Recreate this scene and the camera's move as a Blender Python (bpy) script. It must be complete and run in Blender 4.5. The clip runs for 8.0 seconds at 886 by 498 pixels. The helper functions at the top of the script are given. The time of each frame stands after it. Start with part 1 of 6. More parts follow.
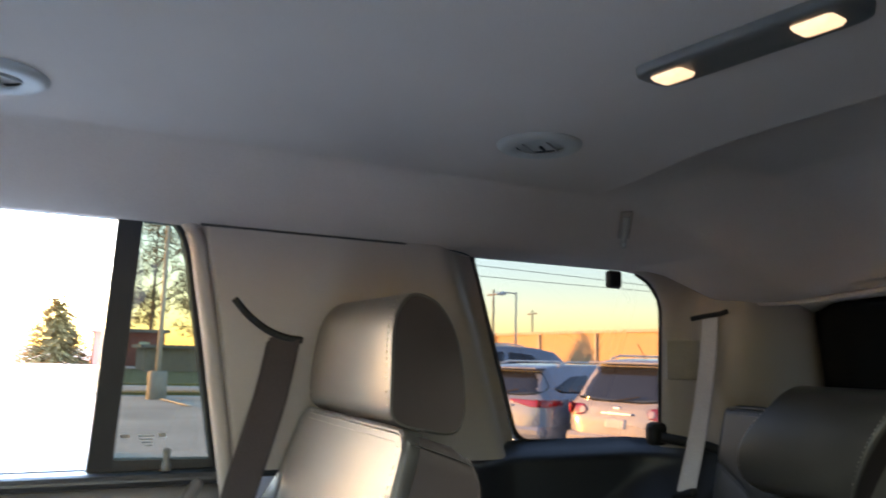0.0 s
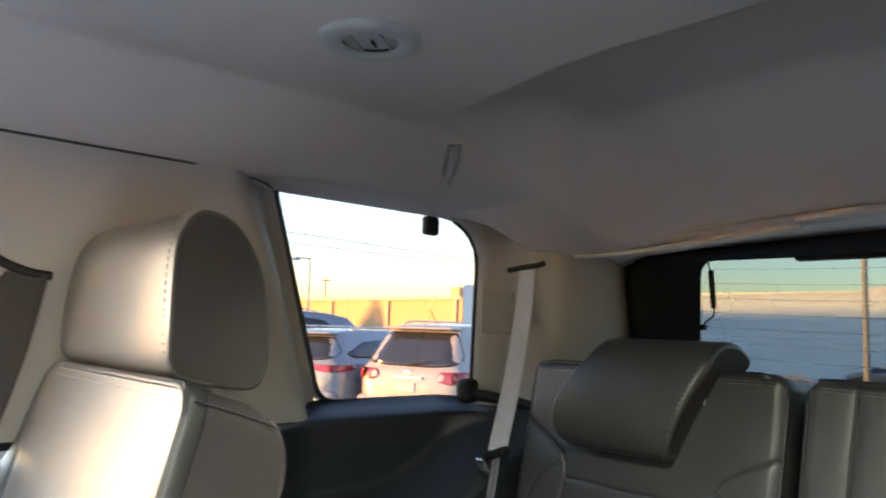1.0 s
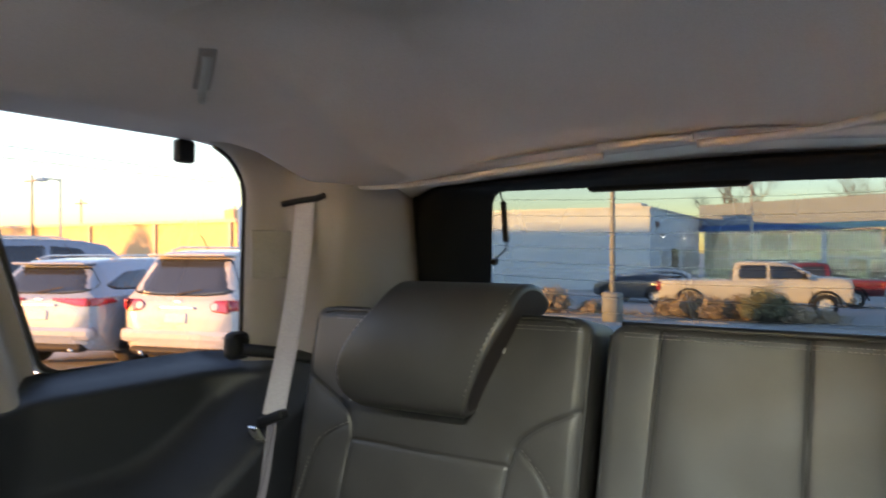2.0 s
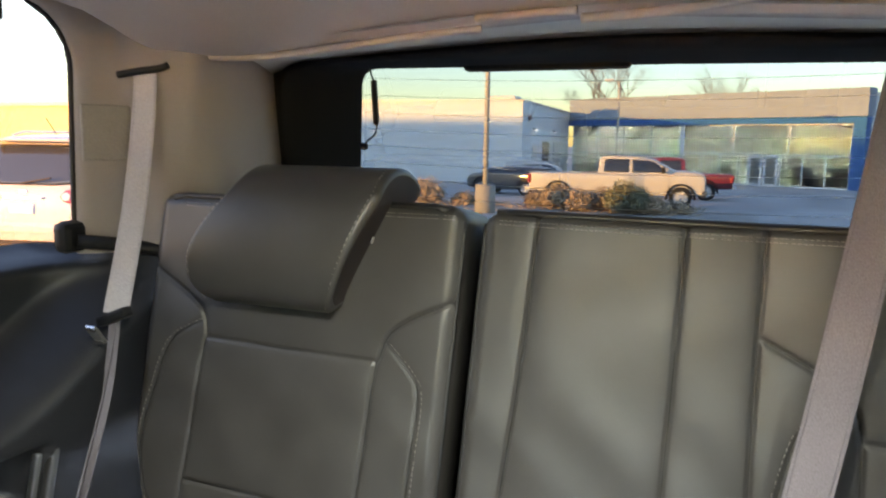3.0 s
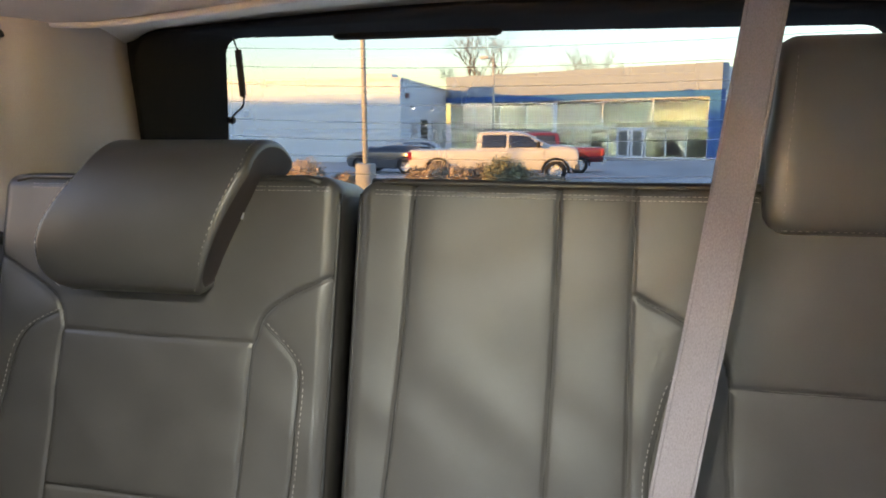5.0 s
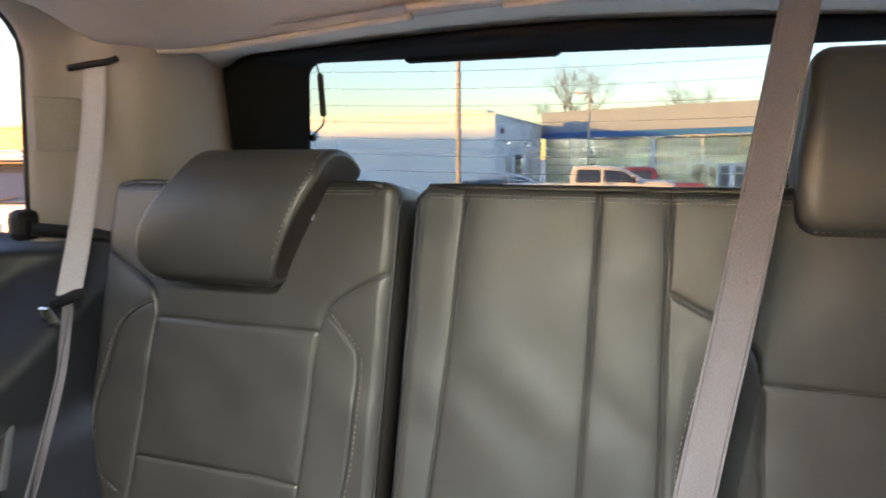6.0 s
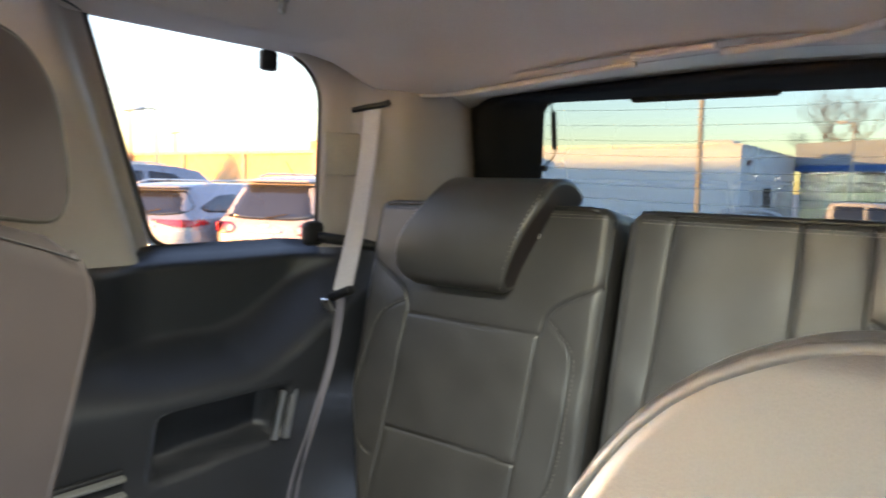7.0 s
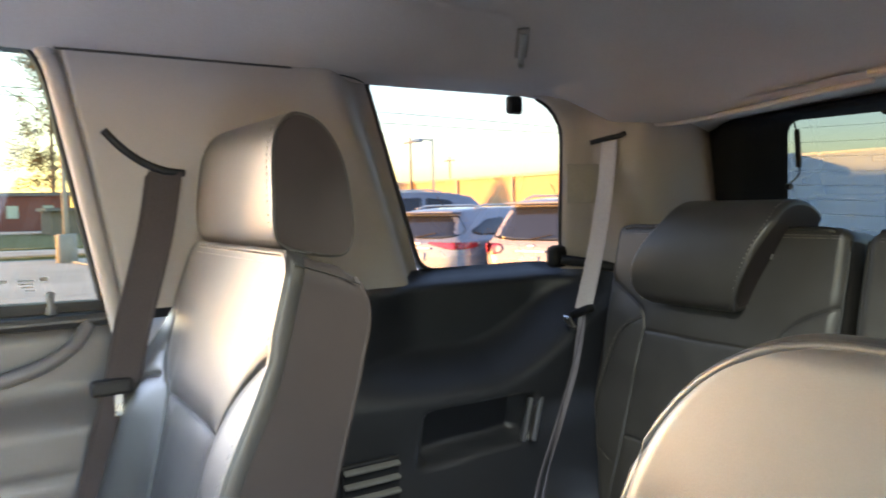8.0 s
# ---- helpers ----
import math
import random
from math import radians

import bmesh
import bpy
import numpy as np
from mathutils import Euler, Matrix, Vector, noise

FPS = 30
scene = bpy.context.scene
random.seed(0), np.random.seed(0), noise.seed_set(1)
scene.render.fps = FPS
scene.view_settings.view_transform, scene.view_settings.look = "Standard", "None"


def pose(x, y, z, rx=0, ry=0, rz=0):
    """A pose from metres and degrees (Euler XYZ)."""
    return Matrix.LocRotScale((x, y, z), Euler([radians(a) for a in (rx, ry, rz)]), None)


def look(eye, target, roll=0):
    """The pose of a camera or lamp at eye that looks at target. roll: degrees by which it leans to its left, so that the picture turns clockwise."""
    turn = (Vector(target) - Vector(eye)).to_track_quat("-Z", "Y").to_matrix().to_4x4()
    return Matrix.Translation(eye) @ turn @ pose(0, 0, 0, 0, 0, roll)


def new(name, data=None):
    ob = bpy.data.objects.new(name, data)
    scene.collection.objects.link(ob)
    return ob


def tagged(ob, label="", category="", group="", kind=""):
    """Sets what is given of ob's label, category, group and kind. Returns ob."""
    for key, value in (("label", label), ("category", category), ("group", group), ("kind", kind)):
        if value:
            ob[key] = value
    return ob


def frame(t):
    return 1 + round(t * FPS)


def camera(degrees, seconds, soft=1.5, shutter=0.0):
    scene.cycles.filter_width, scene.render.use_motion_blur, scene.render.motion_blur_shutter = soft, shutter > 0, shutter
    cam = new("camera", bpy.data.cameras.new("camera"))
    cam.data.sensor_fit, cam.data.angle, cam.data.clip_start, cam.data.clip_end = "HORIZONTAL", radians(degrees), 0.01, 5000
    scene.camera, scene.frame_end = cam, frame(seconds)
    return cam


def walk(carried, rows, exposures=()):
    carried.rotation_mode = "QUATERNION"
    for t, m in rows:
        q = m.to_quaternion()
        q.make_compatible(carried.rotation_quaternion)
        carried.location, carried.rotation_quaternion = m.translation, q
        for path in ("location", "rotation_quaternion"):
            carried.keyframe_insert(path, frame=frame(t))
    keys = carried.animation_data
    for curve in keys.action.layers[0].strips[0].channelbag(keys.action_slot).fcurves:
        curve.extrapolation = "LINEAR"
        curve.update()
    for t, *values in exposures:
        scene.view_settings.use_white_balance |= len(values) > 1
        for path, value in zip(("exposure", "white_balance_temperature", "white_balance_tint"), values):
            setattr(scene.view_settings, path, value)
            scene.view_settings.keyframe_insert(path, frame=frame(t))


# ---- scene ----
cam = camera(60.8, 8.0, soft=1.75, shutter=0.35)
PATH = [
    (0, (0.502, 0.199, 1.475), (-1.27, 1.085, 1.754), 1.4),
    (0.5, (0.424, 0.231, 1.459), (-1.215, 1.353, 1.694), 2.1),
    (1, (0.338, 0.273, 1.445), (-1.136, 1.609, 1.652), 1.7),
    (1.5, (0.245, 0.344, 1.465), (-1.028, 1.882, 1.59), 0.6),
    (2, (0.207, 0.421, 1.484), (-0.823, 2.136, 1.489), 0.0),
    (2.2, (0.193, 0.445, 1.495), (-0.749, 2.209, 1.445), -0.0),
    (3.5, (0.174, 0.522, 1.457), (-0.398, 2.406, 1.104), 0.8),
    (4, (0.172, 0.533, 1.456), (-0.237, 2.458, 1.101), 0.0),
    (5.5, (0.189, 0.507, 1.456), (-0.287, 2.427, 1.161), -1.2),
    (6, (0.252, 0.461, 1.422), (-0.416, 2.331, 1.183), -0.2),
    (6.5, (0.296, 0.372, 1.418), (-0.588, 2.156, 1.225), 1.4),
    (7, (0.345, 0.313, 1.421), (-0.856, 1.903, 1.252), 1.2),
    (7.5, (0.398, 0.271, 1.433), (-1.085, 1.603, 1.278), -0.5),
    (8, (0.489, 0.25, 1.44), (-1.19, 1.33, 1.321), -1.2),
]
EXPOSURE = [(0.0, 6.48, 9200, 31), (0.5, 6.93, 9300, 31), (1.0, 7.14, 9500, 31), (2.0, 7.42, 10000, 34), (3.5, 8.00, 10500, 38), (4.0, 8.10, 10600, 39), (6.0, 8.03, 10300, 38), (7.0, 7.82, 10100, 36), (7.5, 7.56, 9900, 35), (8.0, 7.28, 9500, 34)]
walk(cam, [(t, look(eye, target, roll)) for t, eye, target, roll in PATH], EXPOSURE)

# ---- world, sun, exposure ----
SUN_AZ = 140.0   # degrees from the car's rear axis (+Y) towards its passenger side (-X)
SUN_EL = 4.2
world = bpy.data.worlds.new("sky")
scene.world = world
world.use_nodes = True
wn = world.node_tree
wn.nodes.clear()
sky = wn.nodes.new("ShaderNodeTexSky")
sky.sky_type = "NISHITA"
sky.sun_disc = False
sky.sun_elevation = radians(SUN_EL)
sky.sun_rotation = radians(-SUN_AZ)
sky.dust_density, sky.ozone_density = 0.2, 2.8
bg = wn.nodes.new("ShaderNodeBackground")
bg.inputs["Strength"].default_value = 0.15
wo = wn.nodes.new("ShaderNodeOutputWorld")
wn.links.new(sky.outputs["Color"], bg.inputs["Color"])
wn.links.new(bg.outputs["Background"], wo.inputs["Surface"])
sun_data = bpy.data.lights.new("sun", "SUN")
sun_data.energy, sun_data.angle, sun_data.color = 1.85, radians(0.6), (1.0, 0.50, 0.13)
sun = new("sun", sun_data)
sun_dir = Vector((-math.sin(radians(SUN_AZ)) * math.cos(radians(SUN_EL)), math.cos(radians(SUN_AZ)) * math.cos(radians(SUN_EL)), math.sin(radians(SUN_EL))))
sun.matrix_world = look(sun_dir * 60, (0, 0, 0))
# the two lit reading lamps in the ceiling fitting
for lamp_x, lamp_y in ((-0.012, 0.692), (0.127, 0.712)):
    spot_data = bpy.data.lights.new("reading_lamp", "SPOT")
    spot_data.energy, spot_data.color = 0.35, (0.62, 0.95, 1.0)
    spot_data.spot_size, spot_data.spot_blend, spot_data.shadow_soft_size = radians(102), 1.0, 0.018
    spot = new("reading_lamp", spot_data)
    spot.matrix_world = look((lamp_x, lamp_y, 1.732), (lamp_x - 0.20, lamp_y + 0.36, 0.7))


# ---- materials ----
def material(name, color, rough=0.6, metal=0.0, vary=0.12, scale=8.0, fine=0.0, fine_scale=400.0, bump=0.0, coat=0.0, spec=0.5, per_object=0.0, stretch=(1, 1, 1), patch=None, sheen=0.0):
    m = bpy.data.materials.new(name)
    m.use_nodes = True
    t = m.node_tree
    p = t.nodes["Principled BSDF"]
    p.inputs["Roughness"].default_value = rough
    p.inputs["Metallic"].default_value = metal
    p.inputs["Coat Weight"].default_value = coat
    p.inputs["Specular IOR Level"].default_value = spec
    p.inputs["Sheen Weight"].default_value = sheen
    tc = t.nodes.new("ShaderNodeTexCoord")
    mp = t.nodes.new("ShaderNodeMapping")
    mp.inputs["Scale"].default_value = stretch
    t.links.new(tc.outputs["Object"], mp.inputs["Vector"])
    n1 = t.nodes.new("ShaderNodeTexNoise")
    n1.inputs["Scale"].default_value = scale
    n1.inputs["Detail"].default_value = 5
    t.links.new(mp.outputs["Vector"], n1.inputs["Vector"])
    n2 = t.nodes.new("ShaderNodeTexNoise")
    n2.inputs["Scale"].default_value = fine_scale
    n2.inputs["Detail"].default_value = 2
    t.links.new(mp.outputs["Vector"], n2.inputs["Vector"])
    mr = t.nodes.new("ShaderNodeMapRange")
    mr.inputs["From Min"].default_value, mr.inputs["From Max"].default_value = 0.3, 0.7
    mr.inputs["To Min"].default_value, mr.inputs["To Max"].default_value = 1 - vary, 1 + vary
    t.links.new(n1.outputs["Fac"], mr.inputs["Value"])
    mf = t.nodes.new("ShaderNodeMapRange")
    mf.inputs["From Min"].default_value, mf.inputs["From Max"].default_value = 0.3, 0.7
    mf.inputs["To Min"].default_value, mf.inputs["To Max"].default_value = 1 - fine, 1 + fine
    t.links.new(n2.outputs["Fac"], mf.inputs["Value"])
    mul = t.nodes.new("ShaderNodeMath")
    mul.operation = "MULTIPLY"
    t.links.new(mr.outputs["Result"], mul.inputs[0])
    t.links.new(mf.outputs["Result"], mul.inputs[1])
    last = mul
    if per_object:
        oi = t.nodes.new("ShaderNodeObjectInfo")
        mo = t.nodes.new("ShaderNodeMapRange")
        mo.inputs["To Min"].default_value, mo.inputs["To Max"].default_value = 1 - per_object, 1 + per_object
        t.links.new(oi.outputs["Random"], mo.inputs["Value"])
        m2 = t.nodes.new("ShaderNodeMath")
        m2.operation = "MULTIPLY"
        t.links.new(last.outputs[0], m2.inputs[0])
        t.links.new(mo.outputs["Result"], m2.inputs[1])
        last = m2
    base = t.nodes.new("ShaderNodeVectorMath")
    base.operation = "SCALE"
    base.inputs[0].default_value = color
    t.links.new(last.outputs[0], base.inputs["Scale"])
    out = base.outputs["Vector"]
    if patch:
        mix = t.nodes.new("ShaderNodeMix")
        mix.data_type = "RGBA"
        n3 = t.nodes.new("ShaderNodeTexNoise")
        n3.inputs["Scale"].default_value = patch[1]
        n3.inputs["Detail"].default_value = 6
        t.links.new(mp.outputs["Vector"], n3.inputs["Vector"])
        r3 = t.nodes.new("ShaderNodeMapRange")
        r3.inputs["From Min"].default_value, r3.inputs["From Max"].default_value = 0.48, 0.62
        t.links.new(n3.outputs["Fac"], r3.inputs["Value"])
        t.links.new(r3.outputs["Result"], mix.inputs["Factor"])
        t.links.new(out, mix.inputs["A"])
        mix.inputs["B"].default_value = (*patch[0], 1)
        out = mix.outputs["Result"]
    t.links.new(out, p.inputs["Base Color"])
    if vary:
        rr = t.nodes.new("ShaderNodeMapRange")
        rr.inputs["To Min"].default_value, rr.inputs["To Max"].default_value = max(0.02, rough - 0.08), min(1, rough + 0.08)
        t.links.new(n1.outputs["Fac"], rr.inputs["Value"])
        t.links.new(rr.outputs["Result"], p.inputs["Roughness"])
    if bump:
        b = t.nodes.new("ShaderNodeBump")
        b.inputs["Strength"].default_value = 0.6
        b.inputs["Distance"].default_value = bump
        t.links.new(n2.outputs["Fac"], b.inputs["Height"])
        t.links.new(b.outputs["Normal"], p.inputs["Normal"])
    return m


def glass_material(name, tint, rough=0.0):
    m = bpy.data.materials.new(name)
    m.use_nodes = True
    t = m.node_tree
    t.nodes.clear()
    o = t.nodes.new("ShaderNodeOutputMaterial")
    tr = t.nodes.new("ShaderNodeBsdfTransparent")
    tr.inputs["Color"].default_value = (*tint, 1)
    gl = t.nodes.new("ShaderNodeBsdfGlossy")
    gl.inputs["Roughness"].default_value = rough + 0.02
    fr = t.nodes.new("ShaderNodeFresnel")
    fr.inputs["IOR"].default_value = 1.45
    half = t.nodes.new("ShaderNodeMath")
    half.operation = "MULTIPLY"
    half.inputs[1].default_value = 0.7
    t.links.new(fr.outputs["Fac"], half.inputs[0])
    mx = t.nodes.new("ShaderNodeMixShader")
    t.links.new(half.outputs[0], mx.inputs["Fac"])
    t.links.new(tr.outputs["BSDF"], mx.inputs[1])
    t.links.new(gl.outputs["BSDF"], mx.inputs[2])
    t.links.new(mx.outputs["Shader"], o.inputs["Surface"])
    return m


def glow_material(name, color, strength):
    m = bpy.data.materials.new(name)
    m.use_nodes = True
    p = m.node_tree.nodes["Principled BSDF"]
    p.inputs["Base Color"].default_value = (*color, 1)
    p.inputs["Emission Color"].default_value = (*color, 1)
    p.inputs["Emission Strength"].default_value = strength
    return m


LEATHER = material("black_leather", (0.0375, 0.0352, 0.0338), 0.42, vary=0.12, scale=14, fine=0.06, fine_scale=1100, bump=0.00012, spec=0.55)
# darker copy of the leather: shade on the seat sides put into the colour
LEATHER_SIDE = material("shaded_side_leather", (0.0295, 0.0215, 0.0215), 0.62, vary=0.12, scale=12, fine=0.06, fine_scale=1100, bump=0.00012, spec=0.28)
THREAD = material("stitch_thread", (0.28, 0.26, 0.24), 0.7, vary=0.1, scale=60)
PIPING = material("black_piping", (0.011, 0.011, 0.011), 0.45, vary=0.1)
CLOTH = material("headliner_cloth", (0.465, 0.388, 0.358), 0.95, vary=0.05, scale=5, fine=0.10, fine_scale=900, bump=0.0008, spec=0.15, sheen=0.1)
TRIM_LIGHT = material("pillar_plastic", (0.26, 0.222, 0.207), 0.62, vary=0.04, scale=6, fine=0.06, fine_scale=900, bump=0.0004, spec=0.3)
TRIM_DARK = material("dark_trim_plastic", (0.0115, 0.0123, 0.0148), 0.42, vary=0.12, scale=7, fine=0.12, fine_scale=800, bump=0.0007)
TRIM_GREY = material("grey_trim_plastic", (0.168, 0.161, 0.154), 0.55, vary=0.08, scale=7, fine=0.08, fine_scale=800, bump=0.0004)
DOOR_GREY = material("door_panel_vinyl", (0.088, 0.078, 0.078), 0.5, vary=0.08, scale=7, fine=0.08, fine_scale=800, bump=0.0004)
BLACK = material("black_plastic", (0.009, 0.009, 0.010), 0.55, vary=0.15, scale=9, fine=0.1, fine_scale=700, bump=0.0002, spec=0.25)
RUBBER = material("rubber_seal", (0.015, 0.015, 0.016), 0.75, vary=0.1)
# one webbing in three tones; the darker copies stand in for shaded belts
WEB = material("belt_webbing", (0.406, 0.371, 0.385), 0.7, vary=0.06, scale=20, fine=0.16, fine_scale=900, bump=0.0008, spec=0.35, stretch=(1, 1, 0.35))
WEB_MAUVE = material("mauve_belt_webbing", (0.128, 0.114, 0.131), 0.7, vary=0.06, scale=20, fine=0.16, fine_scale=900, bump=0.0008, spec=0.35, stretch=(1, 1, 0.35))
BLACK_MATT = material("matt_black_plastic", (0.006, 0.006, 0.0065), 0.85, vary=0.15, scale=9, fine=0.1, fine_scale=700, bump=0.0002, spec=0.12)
WEB_SHADE = material("shaded_belt_webbing", (0.037, 0.0275, 0.0280), 0.8, spec=0.2, vary=0.06, scale=20, fine=0.16, fine_scale=900, bump=0.0008, stretch=(1, 1, 0.35))
STEEL = material("steel", (0.62, 0.61, 0.59), 0.28, metal=1.0, vary=0.08, scale=30)
CHROME = material("satin_chrome", (0.55, 0.55, 0.55), 0.32, metal=1.0, vary=0.06, scale=20)
VENT = material("vent_plastic", (0.31, 0.30, 0.29), 0.5, vary=0.06, scale=20)
GRILLE = material("grille_plastic", (0.238, 0.21, 0.1932), 0.7, vary=0.06, scale=20, fine=0.08, fine_scale=500, bump=0.0004)
SURROUND = material("surround_plastic", (0.42, 0.399, 0.371), 0.6, vary=0.06, scale=7, fine=0.08, fine_scale=800, bump=0.0004)
# unseen floor, lightened so that it bounces fill light up at the seats
CARPET = material("grey_carpet", (0.27, 0.25, 0.235), 0.95, vary=0.2, scale=30, fine=0.35, fine_scale=500, bump=0.003)
PRINT = material("glass_print", (0.20, 0.20, 0.19), 0.7, vary=0.05)
TINT = glass_material("privacy_glass", (0.0425, 0.0460, 0.0510))
TINT_REAR = glass_material("rear_privacy_glass", (0.0106, 0.0152, 0.0184))
TINT_DOOR = glass_material("door_privacy_glass", (0.0440, 0.0510, 0.0455))
# unseen near-side pane, made clearer than its twin to let in fill light
TINT_FILL = glass_material("clearer_fill_glass", (0.085, 0.090, 0.086))
TINT_FRONT = glass_material("front_glass", (0.72, 0.75, 0.73))
SCREEN = glass_material("windscreen_glass", (0.74, 0.77, 0.75))
LAMP = glow_material("lamp_lens", (1.0, 0.82, 0.56), 0.014)
HOUSING = material("dome_housing_plastic", (0.085, 0.083, 0.08), 0.5, vary=0.08, scale=20, fine=0.06, fine_scale=800)
BODY_WHITE = material("body_paint", (0.62, 0.60, 0.57), 0.3, vary=0.04, scale=2, coat=0.6)


# ---- mesh helpers ----
def mesh_object(name, verts, faces, mat, parent=None, label="", smooth=True):
    me = bpy.data.meshes.new(name)
    me.from_pydata([tuple(map(float, v)) for v in verts], [], [tuple(map(int, f)) for f in faces])
    me.materials.append(mat)
    if smooth:
        me.polygons.foreach_set("use_smooth", [True] * len(me.polygons))
    me.update()
    ob = new(name, me)
    if parent is not None:
        ob.parent = parent
    if label:
        ob["label"] = label
    return ob


def part(name, bm, mat, parent, label="", smooth=False):
    bmesh.ops.recalc_face_normals(bm, faces=bm.faces)
    me = bpy.data.meshes.new(name)
    bm.to_mesh(me)
    bm.free()
    me.materials.append(mat)
    if smooth:
        me.polygons.foreach_set("use_smooth", [True] * len(me.polygons))
    ob = new(name, me)
    ob.parent = parent
    if label:
        ob["label"] = label
    return ob


def thing(name, label, category, group="", at=(0, 0, 0), kind=""):
    ob = new(name)
    ob.empty_display_size = 0.1
    ob.location = at
    return tagged(ob, label, category, group, kind)


def box(bm, centre, size, bevel=0.0, turn=None, segments=2):
    made = bmesh.ops.create_cube(bm, size=1.0)["verts"]
    bmesh.ops.scale(bm, vec=size, verts=made)
    if bevel:
        edges = list({e for v in made for e in v.link_edges})
        out = bmesh.ops.bevel(bm, geom=edges, offset=bevel, segments=segments, affect="EDGES", profile=0.5)
        made = [v for v in out["verts"]]
    if turn is not None:
        bmesh.ops.transform(bm, matrix=turn, verts=made)
    bmesh.ops.translate(bm, vec=centre, verts=made)
    return made


def box_part(name, centre, size, mat, parent, bevel=0.0, label="", turn=None):
    bm = bmesh.new()
    box(bm, centre, size, bevel, turn)
    return part(name, bm, mat, parent, label)


def tube(bm, pts, radius, sides=8, closed=False):
    pts = [Vector(p) for p in pts]
    rings = []
    for i, p in enumerate(pts):
        a = pts[max(0, i - 1)]
        b = pts[min(len(pts) - 1, i + 1)]
        d = (b - a).normalized()
        up = Vector((0, 0, 1)) if abs(d.z) < 0.9 else Vector((1, 0, 0))
        s = d.cross(up).normalized()
        u = s.cross(d)
        r = radius(i / max(1, len(pts) - 1)) if callable(radius) else radius
        rings.append([bm.verts.new(p + s * r * math.cos(k * 2 * math.pi / sides) + u * r * math.sin(k * 2 * math.pi / sides)) for k in range(sides)])
    for a, b in zip(rings, rings[1:]):
        for k in range(sides):
            bm.faces.new((a[k], a[(k + 1) % sides], b[(k + 1) % sides], b[k]))
    bm.faces.new(rings[0][::-1])
    bm.faces.new(rings[-1])


def tube_part(name, pts, radius, mat, parent, label="", sides=8):
    bm = bmesh.new()
    tube(bm, pts, radius, sides)
    return part(name, bm, mat, parent, label, smooth=True)


def lathe(profile, segments=32):
    """Verts and faces of a profile of (radius, height) turned round z."""
    verts, faces = [], []
    for r, z in profile:
        for k in range(segments):
            a = 2 * math.pi * k / segments
            verts.append((r * math.cos(a), r * math.sin(a), z))
    for i in range(len(profile) - 1):
        for k in range(segments):
            a, b = i * segments + k, i * segments + (k + 1) % segments
            faces.append((a, b, b + segments, a + segments))
    return verts, faces


def smooth_path(pts, n=8):
    """Catmull-Rom points through pts."""
    p = [Vector(q) for q in pts]
    out = []
    for i in range(len(p) - 1):
        a, b, c, d = p[max(0, i - 1)], p[i], p[i + 1], p[min(len(p) - 1, i + 2)]
        for k in range(n):
            t = k / n
            out.append(0.5 * ((2 * b) + (c - a) * t + (2 * a - 5 * b + 4 * c - d) * t * t + (3 * b - a - 3 * c + d) * t ** 3))
    out.append(p[-1])
    return out


def ease(a, b, v):
    t = np.clip((np.asarray(v, float) - a) / (b - a), 0, 1)
    return t * t * (3 - 2 * t)


def grid_faces(nu, nv):
    return [(j * nu + i, j * nu + i + 1, (j + 1) * nu + i + 1, (j + 1) * nu + i) for j in range(nv - 1) for i in range(nu - 1)]


def rounded(corners, radii, n=7):
    """A closed outline of 2D corners with rounded corners."""
    out = []
    c = [Vector(p) for p in corners]
    for i, p in enumerate(c):
        a, b = c[i - 1], c[(i + 1) % len(c)]
        r = radii[i] if isinstance(radii, (list, tuple)) else radii
        da, db = (a - p).normalized(), (b - p).normalized()
        s, e = p + da * r, p + db * r
        for k in range(n + 1):
            t = k / n
            out.append(s * (1 - t) ** 2 + p * 2 * t * (1 - t) + e * t * t)
    return out


def resample(loop, n):
    pts = [Vector(p) for p in loop] + [Vector(loop[0])]
    length = [0.0]
    for a, b in zip(pts, pts[1:]):
        length.append(length[-1] + (b - a).length)
    out, j = [], 0
    for k in range(n):
        d = length[-1] * k / n
        while length[j + 1] < d:
            j += 1
        f = (d - length[j]) / max(1e-9, length[j + 1] - length[j])
        out.append(pts[j].lerp(pts[j + 1], f))
    return out


def ring_surface(loops, place, close_first=False):
    """Quads between successive closed 2D loops of equal length; place(loop number, point) gives the 3D point."""
    n = len(loops[0])
    verts = [place(i, p) for i, lp in enumerate(loops) for p in lp]
    faces = []
    for i in range(len(loops) - 1):
        for k in range(n):
            faces.append((i * n + k, i * n + (k + 1) % n, (i + 1) * n + (k + 1) % n, (i + 1) * n + k))
    return verts, faces


def ribbon(bm, centre, across, thick, wide):
    """A flat strap along centre points; across gives its width direction at each."""
    rows = []
    for i, p in enumerate(centre):
        a, b = centre[max(0, i - 1)], centre[min(len(centre) - 1, i + 1)]
        d = (b - a).normalized()
        w = across[i] - d * across[i].dot(d)
        w.normalize()
        n = d.cross(w) * thick / 2
        rows.append([bm.verts.new(p + w * wide * f + n * g) for f, g in ((-0.5, -1), (-0.17, -1), (0.17, -1), (0.5, -1), (0.5, 1), (0.17, 1), (-0.17, 1), (-0.5, 1))])
    for a, b in zip(rows, rows[1:]):
        for k in range(8):
            bm.faces.new((a[k], a[(k + 1) % 8], b[(k + 1) % 8], b[k]))
    bm.faces.new(rows[0][::-1])
    bm.faces.new(rows[-1])


